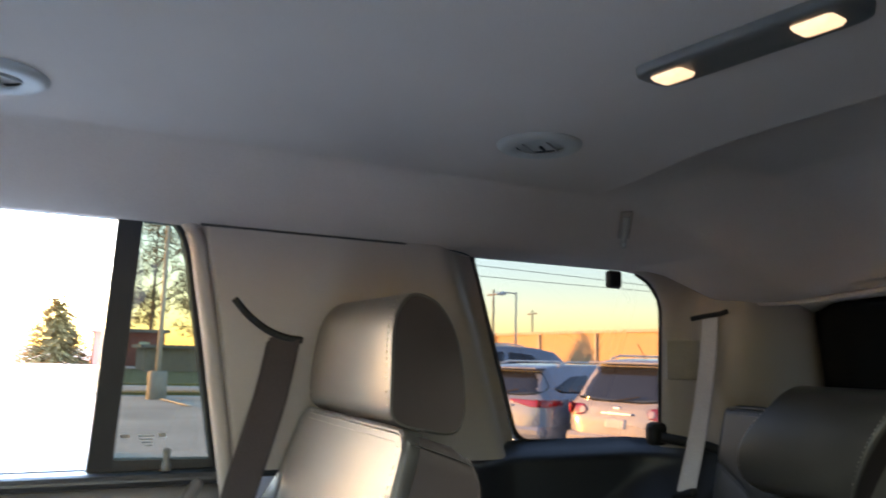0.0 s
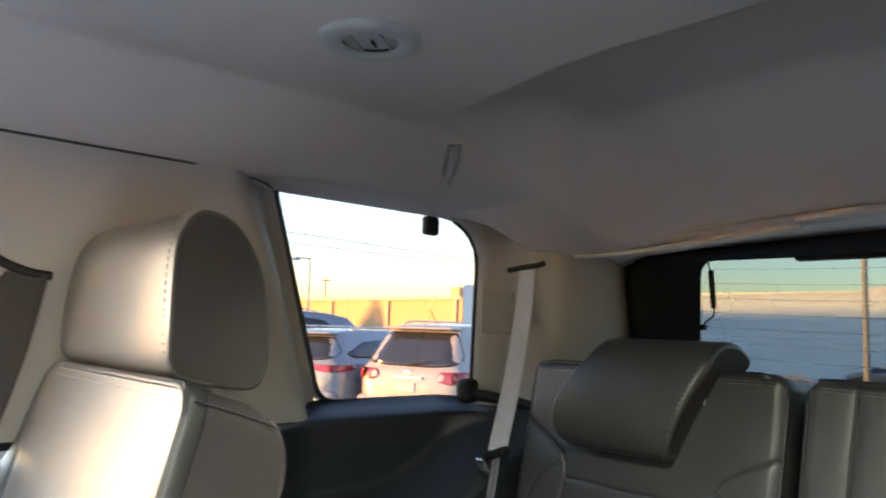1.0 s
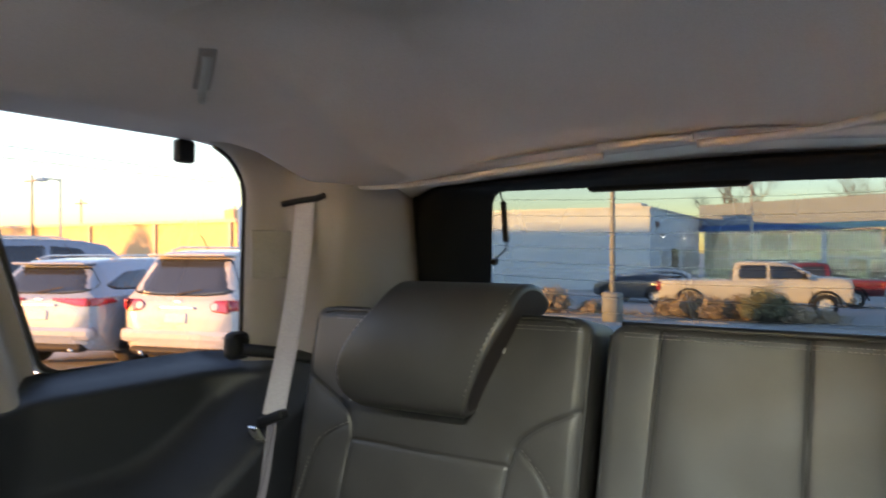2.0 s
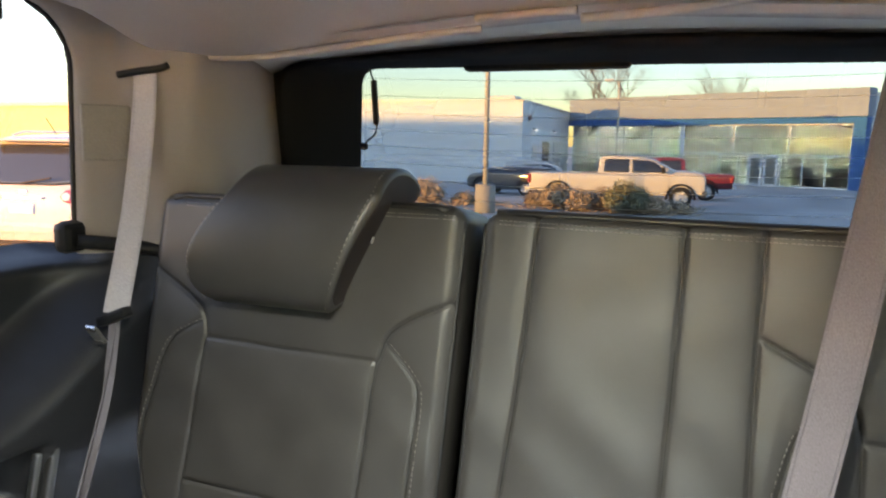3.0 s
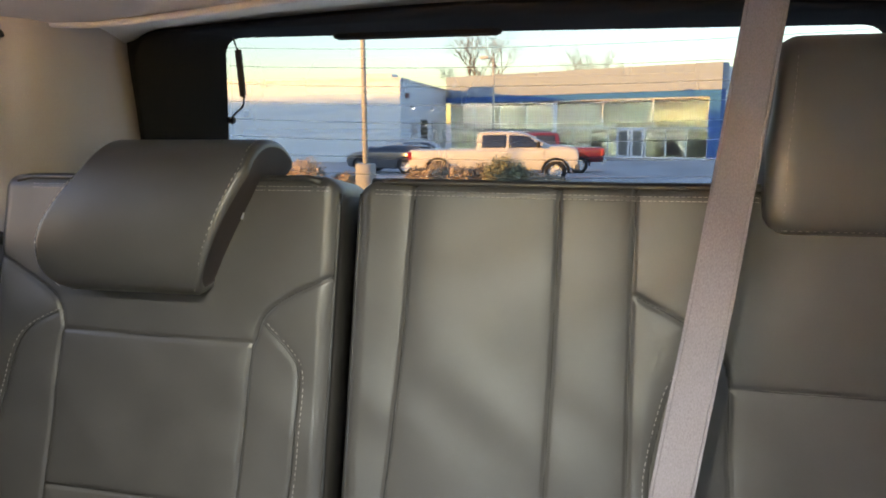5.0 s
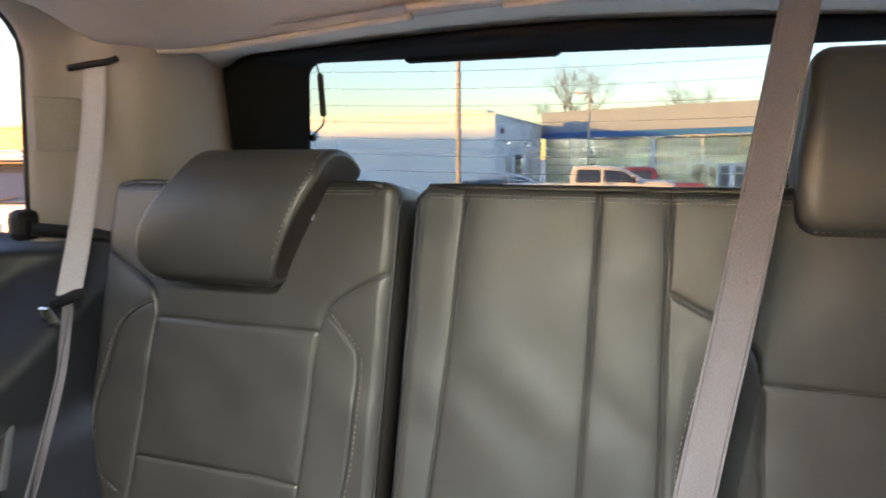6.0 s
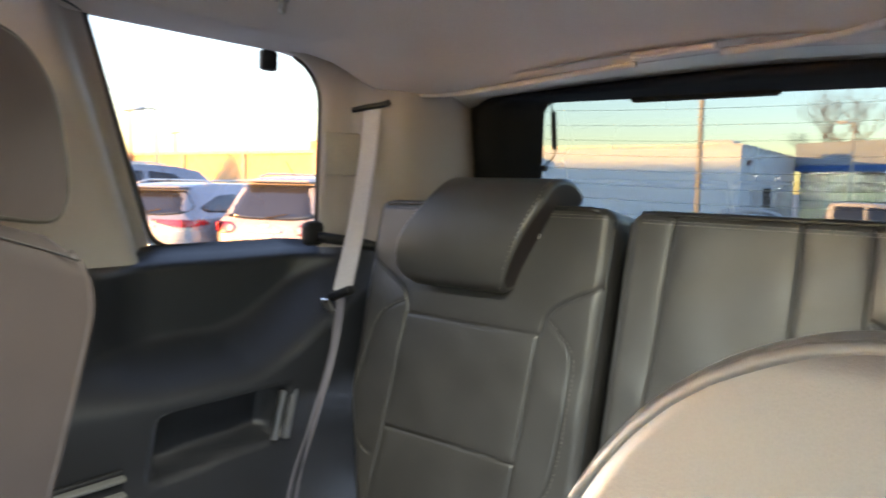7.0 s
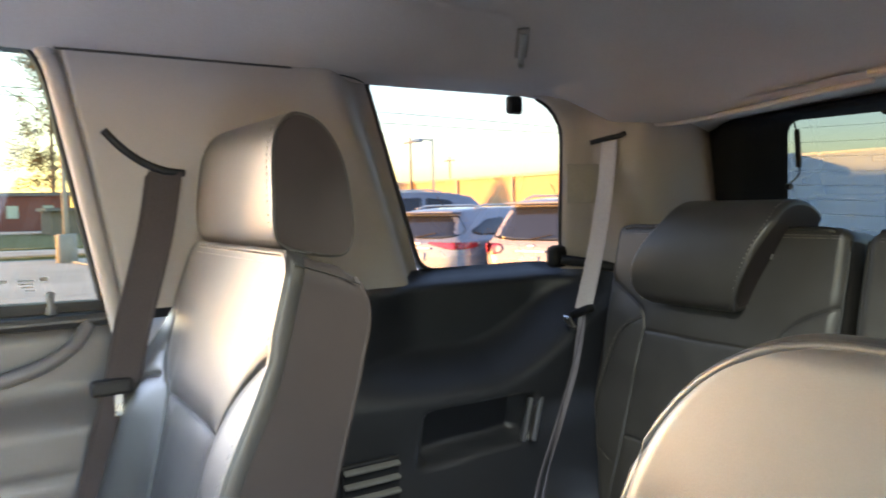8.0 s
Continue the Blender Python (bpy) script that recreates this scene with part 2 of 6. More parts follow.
def seam_distance(X, Z, seams):
    d = np.full(X.shape, 9.0)
    for s in seams:
        for (x0, z0), (x1, z1) in zip(s, s[1:]):
            vx, vz = x1 - x0, z1 - z0
            t = np.clip(((X - x0) * vx + (Z - z0) * vz) / (vx * vx + vz * vz + 1e-12), 0, 1)
            d = np.minimum(d, np.hypot(X - x0 - t * vx, Z - z0 - t * vz))
    return d


def curve2(pts, n=6):
    return [(p.x, p.y) for p in smooth_path([(a, b, 0) for a, b in pts], n)]


def stitches(name, lines, place, mat, parent, label="", step=0.0075, long=0.0045, wide=0.0008):
    """Thread dashes along 2D lines, each line a part; place(x, z) gives the 3D point a hair above the leather."""
    if len(lines) > 1:
        return [stitches(name, [one], place, mat, parent, label, step, long, wide) for one in lines]
    verts, faces = [], []
    for ln in lines:
        pts = [Vector(p) for p in ln]
        seg, carry = 0, 0.0
        for a, b in zip(pts, pts[1:]):
            length = (b - a).length
            if length < 1e-6:
                continue
            d = carry
            while d < length:
                c0 = a.lerp(b, d / length)
                c1 = a.lerp(b, min(1.0, (d + long) / length))
                w = Vector((-(b - a).y, (b - a).x)).normalized() * wide / 2
                k = len(verts)
                for p in (c0 - w, c0 + w, c1 + w, c1 - w):
                    verts.append(place(p.x, p.y, 0.0002))
                for p in (c0.lerp(c1, 0.3), c0.lerp(c1, 0.7)):
                    verts.append(place(p.x, p.y, 0.0009))
                faces += [(k, k + 1, k + 4), (k + 1, k + 2, k + 5, k + 4), (k + 2, k + 3, k + 5), (k + 3, k, k + 4, k + 5)]
                d += step
            carry = d - length
    return mesh_object(name, verts, faces, mat, parent, label, smooth=False)


def padded_back(name, left, right, z0, z1, seams, plane, mat, parent, roll=0.022, depth=0.1, puff=0.0035, groove=0.0045, extra=None, nx=240, nz=300, label="", round_top=0.03):
    """The upholstered front of a seat back, with rolled edges and sewn grooves. left/right: x by height; plane(x, z, off): 3D point."""
    top_arc = z1 - round_top + round_top * np.sin(np.linspace(0, math.pi / 2, 41))
    zs = np.concatenate((np.linspace(z0, z1 - round_top, nz - 40), top_arc[1:]))
    # finer towards the rolled edges
    u = 0.5 - 0.5 * np.cos(np.linspace(0, 1, nx) * math.pi)
    u = 0.35 * u + 0.65 * np.linspace(0, 1, nx)
    L, R = np.array([left(z) for z in zs]), np.array([right(z) for z in zs])
    X = L[:, None] + (R - L)[:, None] * u[None, :]
    Z = np.repeat(zs[:, None], nx, 1)
    d = seam_distance(X, Z, seams)
    off = puff * (1 - np.exp(-d / 0.012)) - groove * np.exp(-(d / 0.0019) ** 2)
    e = np.minimum(np.minimum(X - L[:, None], R[:, None] - X), z1 - Z)
    t = np.clip(1 - e / roll, 0, 1)
    off -= roll * (1 - np.sqrt(np.clip(1 - t * t, 0, 1)))
    if extra is not None:
        off += extra(X, Z)
    verts = [plane(X[j, i], Z[j, i], off[j, i]) for j in range(nz) for i in range(nx)]
    faces = grid_faces(nx, nz)
    # sides and top run back to the seat's shell
    border = [j * nx for j in range(nz)] + [(nz - 1) * nx + i for i in range(1, nx)] + [j * nx + nx - 1 for j in range(nz - 2, -1, -1)]
    base = len(verts)
    for k in border:
        x, z = X[k // nx, k % nx], Z[k // nx, k % nx]
        verts.append(plane(x, z, -depth))
    for i in range(len(border) - 1):
        faces.append((border[i], border[i + 1], base + i + 1, base + i))
    faces.append(tuple(range(base, base + len(border))))
    ob = mesh_object(name, verts, faces, mat, parent, label)

    def on(x, z, lift):
        dd = seam_distance(np.array([x]), np.array([z]), seams)[0]
        ee = min(x - left(z), right(z) - x, z1 - z)
        tt = min(1, max(0, 1 - ee / roll))
        o = puff * (1 - math.exp(-dd / 0.012)) - groove * math.exp(-(dd / 0.0019) ** 2) - roll * (1 - math.sqrt(max(0, 1 - tt * tt)))
        if extra is not None:
            o += float(extra(np.array([x]), np.array([z]))[0])
        return plane(x, z, o + lift)

    for sm in seams:
        bm = bmesh.new()
        tube(bm, [on(x, z, 0.0006) for x, z in sm if left(z) < x < right(z) and z < z1 - 0.006], 0.0013, 5)
        part("seam", bm, PIPING, ob, smooth=True)
    return ob, on


def cushion_block(section, x0, x1, mat, name, parent, round_end=0.035, taper=None, label="", rings=9, warp=None):
    """A pad with a closed (y, z) section drawn along x, its ends rounded over."""
    sec = resample(section, 72)
    cy = sum(p.x for p in sec) / len(sec)
    cz = sum(p.y for p in sec) / len(sec)
    stations = [(x0 + round_end * (1 - math.cos(a)), round_end * (1 - math.sin(a))) for a in [k / (rings - 1) * math.pi / 2 for k in range(rings)]]
    stations += [(x0 + (x1 - x0) * f, 0.0) for f in (0.3, 0.5, 0.7)]
    stations += [(x1 - round_end * (1 - math.cos(a)), round_end * (1 - math.sin(a))) for a in [k / (rings - 1) * math.pi / 2 for k in range(rings)][::-1]]
    verts, n = [], len(sec)
    mid = (x0 + x1) / 2
    for x, inset in stations:
        for p in sec:
            r = Vector((p.x - cy, p.y - cz))
            q = r * (1 - min(0.9, inset / max(0.02, r.length)) * 0.85)
            xx = x
            if taper is not None:
                xx = mid + (x - mid) * taper(p.y)
            if warp is not None:
                xx = warp(x, p.x, p.y)
            verts.append((xx, cy + q.x, cz + q.y))
    count = len(stations)
    faces = []
    for i in range(count - 1):
        for k in range(n):
            faces.append((i * n + k, i * n + (k + 1) % n, (i + 1) * n + (k + 1) % n, (i + 1) * n + k))
    pad = mesh_object(name, verts, faces, mat, parent, label)
    # flat end panels, which follow the taper
    for ring in (verts[:n], verts[-n:]):
        my, mz = (sum(v[q] for v in ring) / n for q in (1, 2))
        bend = np.polyfit([v[2] for v in ring], [v[0] for v in ring], 3)
        panel = list(ring)
        for f in (0.97, 0.7, 0.4):
            for v in ring:
                z = mz + (v[2] - mz) * f
                panel.append((v[0] if f > 0.9 else float(np.polyval(bend, z)), my + (v[1] - my) * f, z))
        side = [(i * n + k, i * n + (k + 1) % n, (i + 1) * n + (k + 1) % n, (i + 1) * n + k) for i in range(3) for k in range(n)]
        side.append(tuple(range(3 * n, 4 * n)))
        if ring[0][0] < mid:
            side = [f[::-1] for f in side]
        mesh_object("end_panel", panel, side, LEATHER_SIDE, pad, "leather end panel, darkened for shade")
    return pad


# ---- the cabin shell ----
def glass_x(z):
    return -0.79 - (1.672 - z) * 0.24


def trim_x(z):
    return -0.652 - max(0.0, 1.53 - z) * 0.2


def pillar_front(z):
    return 0.372 + (1.668 - z) * 0.21


def window_front(z):
    return 0.905 + (1.672 - z) * 0.43


def step_edge(x):
    """Where the flat front part of the headliner ends."""
    return 0.932 + 0.055 * ease(0.12, 0.50, np.abs(np.asarray(x, float)))


def roof_height(x, y):
    """The headliner: flat in front, a sharp step up into a shallow well, a slope down over the last row, coves at the sides."""
    x, y = np.asarray(x, float), np.asarray(y, float)
    ax = np.abs(x)
    flat = 1.75 - 0.012 * ease(-0.2, -0.9, y)
    rear = 1.637 - 0.038 * np.clip(ax / 0.55, 0, 1) ** 1.3
    fall = ease(0.99, 1.50, y)
    smooth = flat * (1 - fall) + rear * fall
    # the well: its floor lies 42 mm above the front part and breaks to the rear slope
    crease = 1.225 + 0.03 * ease(0.10, 0.34, ax) - 0.05 * ease(0.36, 0.48, ax)
    f = (y - crease) / (1.5 - crease)
    soft = 0.09
    f = 0.5 * (f + np.sqrt(f * f + soft * soft)) - 0.5 * (np.sqrt(1 + soft * soft) - 1) * np.clip(f, 0, 1)
    well = 1.792 - (1.792 - rear) * np.clip(f, 0, 1)
    inside = (1 - ease(0.36, 0.50, ax)) * ease(step_edge(x), step_edge(x) + 0.004, y)
    mid = smooth * (1 - inside) + well * inside
    t = np.clip((ax - 0.515) / 0.15, 0, 1)
    side = t * (1.5 - 0.5 * t)
    out = ease(0.66, 0.75, ax)
    base = 1.657 + 0.011 * ease(0.72, 0.90, y)
    over = base - 0.014 * ease(1.28, 1.42, y) - 0.05 * ease(1.38, 1.50, y)
    over = over + 0.062 * ease(0.385, 0.30, y)
    low = np.minimum(base - 0.07 * ease(1.25, 1.50, y) * ease(0.80, 0.60, ax), mid) * (1 - out) + over * out
    return mid * (1 - side) + low * side


def mirrored(verts, m):
    return [(-m * v[0], v[1], v[2]) for v in verts]


def headliner():
    xs = np.linspace(-0.80, 0.80, 161)
    ys = np.concatenate((np.linspace(-1.0, 0.90, 90), np.array([0.915, 0.924, 0.929, 0.932, 0.933, 0.935, 0.936, 0.939, 0.944, 0.952]), np.linspace(0.965, 1.50, 70)))
    verts = []
    for row in ys:
        for x in xs:
            # the rows follow the edge of the step
            y = float(row + (step_edge(x) - 0.932) * max(0.0, 1 - abs(row - 0.932) / 0.33))
            back = y
            if y > 1.40:  # the rear edge bows back in the middle
                back = y + 0.03 * (y - 1.40) / 0.10 * (1 - min(1, abs(x) / 0.6) ** 2)
            verts.append((x, back, float(roof_height(x, y))))
    n = len(verts)
    faces = [f[::-1] for f in grid_faces(len(xs), len(ys))]
    verts += [(v[0], v[1], 1.86) for v in verts]
    faces += [tuple(i + n for i in f[::-1]) for f in faces]
    nx, ny = len(xs), len(ys)
    edge = list(range(nx)) + [j * nx + nx - 1 for j in range(1, ny)] + [(ny - 1) * nx + i for i in range(nx - 2, -1, -1)] + [j * nx for j in range(ny - 2, 0, -1)]
    for a, b in zip(edge, edge[1:] + edge[:1]):
        faces.append((a, b, b + n, a + n))
    ob = mesh_object("ceiling", verts, faces, CLOTH)
    tagged(ob, "light grey cloth headliner with a step above the last row", "ceiling", kind="structure")
    # outer roof skin
    bm = bmesh.new()
    box(bm, (0, 0.25, 1.872), (1.62, 2.9, 0.02), 0.008)
    roof = part("roof", bm, BODY_WHITE, None, "white painted steel roof of the car")
    tagged(roof, category="roof", kind="structure")


headliner()


def lip_pieces():
    """The pale edge at the back of the headliner, with a raised piece in the middle."""
    lip = thing("trim", "pale moulded edge at the rear of the headliner", "trim", kind="structure")

    def run(pts, r):
        tube_part("edge_strip", smooth_path(pts, 8), r, CLOTH, lip, sides=8)
    run([(-0.69, 1.445, 1.613), (-0.64, 1.485, 1.601), (-0.54, 1.503, 1.597), (-0.40, 1.51, 1.607), (-0.27, 1.505, 1.618), (-0.165, 1.50, 1.624)], 0.0055)
    run([(-0.172, 1.498, 1.637), (-0.10, 1.498, 1.640), (-0.035, 1.498, 1.642)], 0.0065)
    run([(-0.030, 1.50, 1.632), (0.06, 1.51, 1.637), (0.14, 1.50, 1.643), (0.20, 1.465, 1.646), (0.25, 1.42, 1.648), (0.30, 1.36, 1.655)], 0.0065)


lip_pieces()


def side_wall(m, name):
    wall = thing(name, "pale grey pillar trim above dark lower panels, with openings for the windows", "wall", kind="structure")
    # pillar between rear door and quarter window
    nu, nz = 60, 40
    verts = []
    for z in np.linspace(1.292, 1.676, nz):
        y0, y1 = pillar_front(z), window_front(z)
        for u in np.linspace(0, 1, nu) ** 1.6:
            y = y0 + (y1 - y0) * u
            x = trim_x(z) + (glass_x(z) - trim_x(z)) * float(ease(y1 - 0.15, y1 - 0.008, y))
            x -= 0.05 * float(ease(y0 + 0.010, y0 - 0.004, y)) ** 2
            verts.append((x, y, z))
    ob = mesh_object("pillar_trim", mirrored(verts, m), grid_faces(nu, nz), TRIM_LIGHT, wall)
    # pillar behind the quarter window
    verts = []
    nz, n = 40, 0
    for z in np.linspace(1.290, 1.665, nz):
        k = (1.6 - z) / 0.3
        kk = min(1.0, max(0.0, (z - 1.572) / 0.095))
        ey = 1.384 - 0.105 * (1 - math.sqrt(1 - kk * kk))
        pts = [(glass_x(z) - 0.005, ey + 0.13, 0), (-0.790 - 0.01 * k, ey + 0.02, 0), (-0.778 - 0.01 * k, ey, 0), (-0.760 - 0.01 * k, ey + 0.004, 0), (-0.722 - 0.01 * k, 1.428, 0), (-0.648 - 0.012 * k, 1.447, 0), (-0.612 - 0.01 * k, 1.478, 0), (-0.606, 1.56, 0), (-0.622, 1.70, 0), (-0.63, 1.74, 0)]
        row = smooth_path(pts, 7)
        n = len(row)
        verts += [(p.x, p.y, z) for p in row]
    mesh_object("rear_pillar_trim", mirrored(verts, m), grid_faces(n, nz), TRIM_LIGHT, wall)
    # black seal along the pillar's edge at the glass
    edge = []
    for z in np.linspace(1.30, 1.662, 24):
        kk = min(1.0, max(0.0, (z - 1.572) / 0.095))
        edge.append((m * (0.779 + 0.01 * (1.6 - z) / 0.3), 1.382 - 0.105 * (1 - math.sqrt(1 - kk * kk)), z))
    tube_part("edge_seal", edge, 0.0045, RUBBER, wall, sides=6)
    tube_part("trim_gap", [(m * 0.6525, y, 1.6595) for y in np.linspace(0.372, 0.70, 8)] + [(m * 0.664, 0.765, 1.660), (m * 0.695, 0.815, 1.663), (m * 0.735, 0.858, 1.666), (m * 0.782, 0.90, 1.669)], 0.0020, RUBBER, wall, sides=6)
    # dark quarter panel below the window
    ny, nz = 110, 110
    verts = []
    for z in np.linspace(0.45, 1.303, nz):
        for y in np.linspace(0.55, 1.60, ny):
            zs = 1.105 + 0.15 * float(ease(1.12, 1.50, y))
            up = -0.715 - 0.085 * float(ease(0.80, 1.02, y)) + 0.10 * float(ease(1.30, 1.50, y))
            x = up + (-0.676 - up) * float(ease(zs + 0.05, zs - 0.03, z))
            x += (glass_x(1.3) - 0.002 - x) * float(ease(1.272, 1.303, z)) * float(ease(0.86, 0.98, y)) * (1 - float(ease(1.36, 1.44, y)))
            x -= 0.02 * float(ease(1.06, 0.95, z))
            # pocket
            py = float(ease(0.945, 0.99, y) * (1 - ease(1.205, 1.22, y)))
            pz = float(ease(0.943 + 0.06 * (y - 0.97), 0.957 + 0.06 * (y - 0.97), z) * (1 - ease(1.045, 1.06, z)))
            x -= 0.070 * py * pz
            verts.append((x, y, z))
    mesh_object("quarter_panel", mirrored(verts, m), grid_faces(ny, nz), TRIM_DARK, wall, "dark moulded quarter panel with a pocket")
    # black sill line under the pale trim
    bm = bmesh.new()
    tube(bm, [Vector((-m * x, y, z)) for x, y, z in ((-0.77, 1.37, 1.312), (-0.735, 1.42, 1.303), (-0.66, 1.455, 1.292), (-0.62, 1.50, 1.283), (-0.605, 1.60, 1.272))], 0.011, 8)
    part("sill_seal", bm, BLACK, wall, smooth=True)
    # outer skin, open where the rear door swings away
    skin = [(-0.93, 0.25), (-0.98, 0.9), (-0.955, 1.26)]
    for y0, y1 in (((-1.5, -0.44), (0.50, 1.85)) if m > 0 else ((-1.5, 1.85),)):
        bm = bmesh.new()
        prev = None
        for x, z in skin:
            row = [bm.verts.new((-m * x, y0 + (y1 - y0) * q / 4, z)) for q in range(5)]
            if prev:
                for i in range(4):
                    bm.faces.new((prev[i], prev[i + 1], row[i + 1], row[i]))
            prev = row
        ob = part("outer_skin", bm, BODY_WHITE, wall, "white painted steel side")
        ob.modifiers.new("thickness", "SOLIDIFY").thickness = 0.01
    # frame strip over the door and window openings (body rail)
    bm = bmesh.new()
    box(bm, (m * 0.79, 0.2, 1.725), (0.10, 2.7, 0.09), 0.015)
    part("roof_rail", bm, TRIM_GREY, wall)
    # outer pillar between door and quarter window, behind the trim
    bm = bmesh.new()
    lo, hi = [], []
    for z, lst in ((1.25, lo), (1.70, hi)):
        for dx, y in ((-0.06, pillar_front(z) + 0.03), (-0.06, window_front(z) - 0.01), (-0.09, window_front(z) - 0.01), (-0.09, pillar_front(z) + 0.03)):
            lst.append(bm.verts.new((-m * (glass_x(z) + dx + 0.05), y, z)))
    bm.faces.new(lo[::-1])
    bm.faces.new(hi)
    for i in range(4):
        bm.faces.new((lo[i], lo[(i + 1) % 4], hi[(i + 1) % 4], hi[i]))
    part("outer_pillar", bm, BLACK, wall)
    bm = bmesh.new()
    box(bm, (m * 0.88, 1.70, 1.48), (0.06, 0.30, 0.42), 0.01)
    part("rear_outer_pillar", bm, BLACK, wall)
    return wall


wall_left = side_wall(-1, "wall_left")
wall_right = side_wall(1, "wall_right")


def quarter_window(m, name):
    w = thing(name, "fixed privacy-glass quarter window in a black rubber seal", "window", kind="structure")
    loop = rounded([(0.905, 1.674), (1.072, 1.300), (1.51, 1.286), (1.52, 1.45), (1.51, 1.675)], [0.012, 0.035, 0.03, 0.05, 0.03], 9)
    n = len(loop)
    verts = [(-m * (glass_x(p.y) - 0.012), p.x, p.y) for p in loop] + [(-m * (glass_x(p.y) - 0.017), p.x, p.y) for p in loop]
    faces = [tuple(range(n))[::-m]] + [(i, (i + 1) % n, n + (i + 1) % n, n + i) for i in range(n)]
    # the unseen right pane is the clearer one, to brighten the cabin
    mesh_object("pane", verts, faces, TINT if m < 0 else TINT_FILL, w, "grey tinted glass", smooth=False)
    # black seal round the opening
    cen = Vector((1.22, 1.48))
    seal = [loop, [cen + (p - cen) * 0.985 for p in loop], [cen + (p - cen) * 0.975 for p in loop], [cen + (p - cen) * 1.012 for p in loop], [cen + (p - cen) * 1.018 for p in loop]]
    depth = [-0.010, 0.002, 0.006, 0.004, -0.02]
    verts, faces = ring_surface(seal, lambda i, p: (-m * (glass_x(p.y) + depth[i] - 0.004), p.x, p.y))
    mesh_object("window_frame", verts, faces, RUBBER, w)
    # hinge clip at the top edge, and the latch block in the lower rear corner
    bm = bmesh.new()
    box(bm, (-m * (glass_x(1.655) + 0.002), 1.262, 1.647), (0.018, 0.036, 0.038), 0.006)
    part("hinge_clip", bm, BLACK, w)
    bm = bmesh.new()
    box(bm, (m * 0.785, 1.372, 1.318), (0.03, 0.05, 0.05), 0.012)
    part("latch_block", bm, BLACK, w)
    return w


window_1 = quarter_window(-1, "window_1")
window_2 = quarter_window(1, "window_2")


def door_x(z):
    return -0.735 - (1.70 - z) * 0.16


def rear_door(m, name, glazed):
    d = thing(name, "closed rear door with dark panel and window" + ("" if glazed else " rolled down"), "door", kind="structure")
    # window frame: outer rail, division bar, rear edge
    def bar(nm, pts, wide, mat):
        bm = bmesh.new()
        ribbon(bm, [Vector((-m * (door_x(z) + 0.006), y, z)) for y, z in pts], [Vector((0, 1, 0)) if abs(pts[0][1] - pts[-1][1]) > 0.2 else Vector((0, 0, 1))] * len(pts), 0.03, wide)
        return part(nm, bm, mat, d)
    bar("division_bar", [(0.268, 1.285), (0.275, 1.50), (0.281, 1.71)], 0.036, BLACK)
    rear = smooth_path([(0.450, 1.28, 0), (0.421, 1.42, 0), (0.393, 1.55, 0), (0.379, 1.62, 0), (0.362, 1.665, 0), (0.335, 1.690, 0), (0.29, 1.702, 0)], 6)
    turns = [(rear[min(i + 1, len(rear) - 1)] - rear[max(i - 1, 0)]).normalized() for i in range(len(rear))]
    bm = bmesh.new()
    ribbon(bm, [Vector((-m * (door_x(p.y) + 0.006), p.x, p.y)) for p in rear], [Vector((0, q.y, -q.x)) for q in turns], 0.03, 0.027)
    part("rear_frame", bm, BLACK, d)
    bar("lower_frame", [(0.25, 1.292), (0.45, 1.288)], 0.026, BLACK)
    bar("front_frame", [(-0.40, 1.28), (-0.40, 1.50), (-0.38, 1.71)], 0.05, BLACK)
    bm = bmesh.new()
    box(bm, (m * 0.745, 0.0, 1.716), (0.04, 0.86, 0.03), 0.008)
    part("top_frame", bm, TRIM_LIGHT, d)
    # pale seal between the door and the pillar
    seal = smooth_path([(trim_x(z) - 0.012, pillar_front(z) - 0.009, z) for z in (1.20, 1.30, 1.40, 1.50, 1.58, 1.635)] + [(-0.668, 0.352, 1.668), (-0.672, 0.315, 1.684), (-0.680, 0.2, 1.694), (-0.69, -0.3, 1.702), (-0.69, -0.9, 1.705)], 8)
    bm = bmesh.new()
    tube(bm, [(-m * p.x, p.y, p.z) for p in seal], 0.0125, 10)
    part("door_seal", bm, TRIM_LIGHT, wall_left if m < 0 else wall_right, "pale rubber door seal", smooth=True)
    # fixed pane
    loop = rounded([(0.292, 1.692), (0.283, 1.300), (0.432, 1.300), (0.379, 1.554), (0.361, 1.690)], [0.004, 0.004, 0.004, 0.06, 0.042], 6)
    n = len(loop)
    verts = [(-m * (door_x(p.y) - 0.004), p.x, p.y) for p in loop] + [(-m * (door_x(p.y) - 0.009), p.x, p.y) for p in loop]
    faces = [tuple(range(n))[::-m]] + [(i, (i + 1) % n, n + (i + 1) % n, n + i) for i in range(n)]
    mesh_object("fixed_pane", verts, faces, TINT_DOOR, d, "grey tinted fixed glass", smooth=False)
    # printed marks on the pane, too small to read
    bm = bmesh.new()
    for y, z, w, h in ((0.302, 1.338, 0.013, 0.005), (0.333, 1.338, 0.022, 0.0022), (0.357, 1.339, 0.010, 0.006), (0.333, 1.333, 0.02, 0.0016), (0.335, 1.328, 0.016, 0.0016), (0.338, 1.323, 0.012, 0.0014)):
        box(bm, (-m * (door_x(z) - 0.0025), y, z), (0.0008, w, h))
    part("printed_marks", bm, PRINT, d)
    if glazed:
        loop = [(-0.39, 1.70), (-0.39, 1.29), (0.27, 1.29), (0.275, 1.70)]
        verts = [(-m * (door_x(z) - 0.004), y, z) for y, z in loop] + [(-m * (door_x(z) - 0.009), y, z) for y, z in loop]
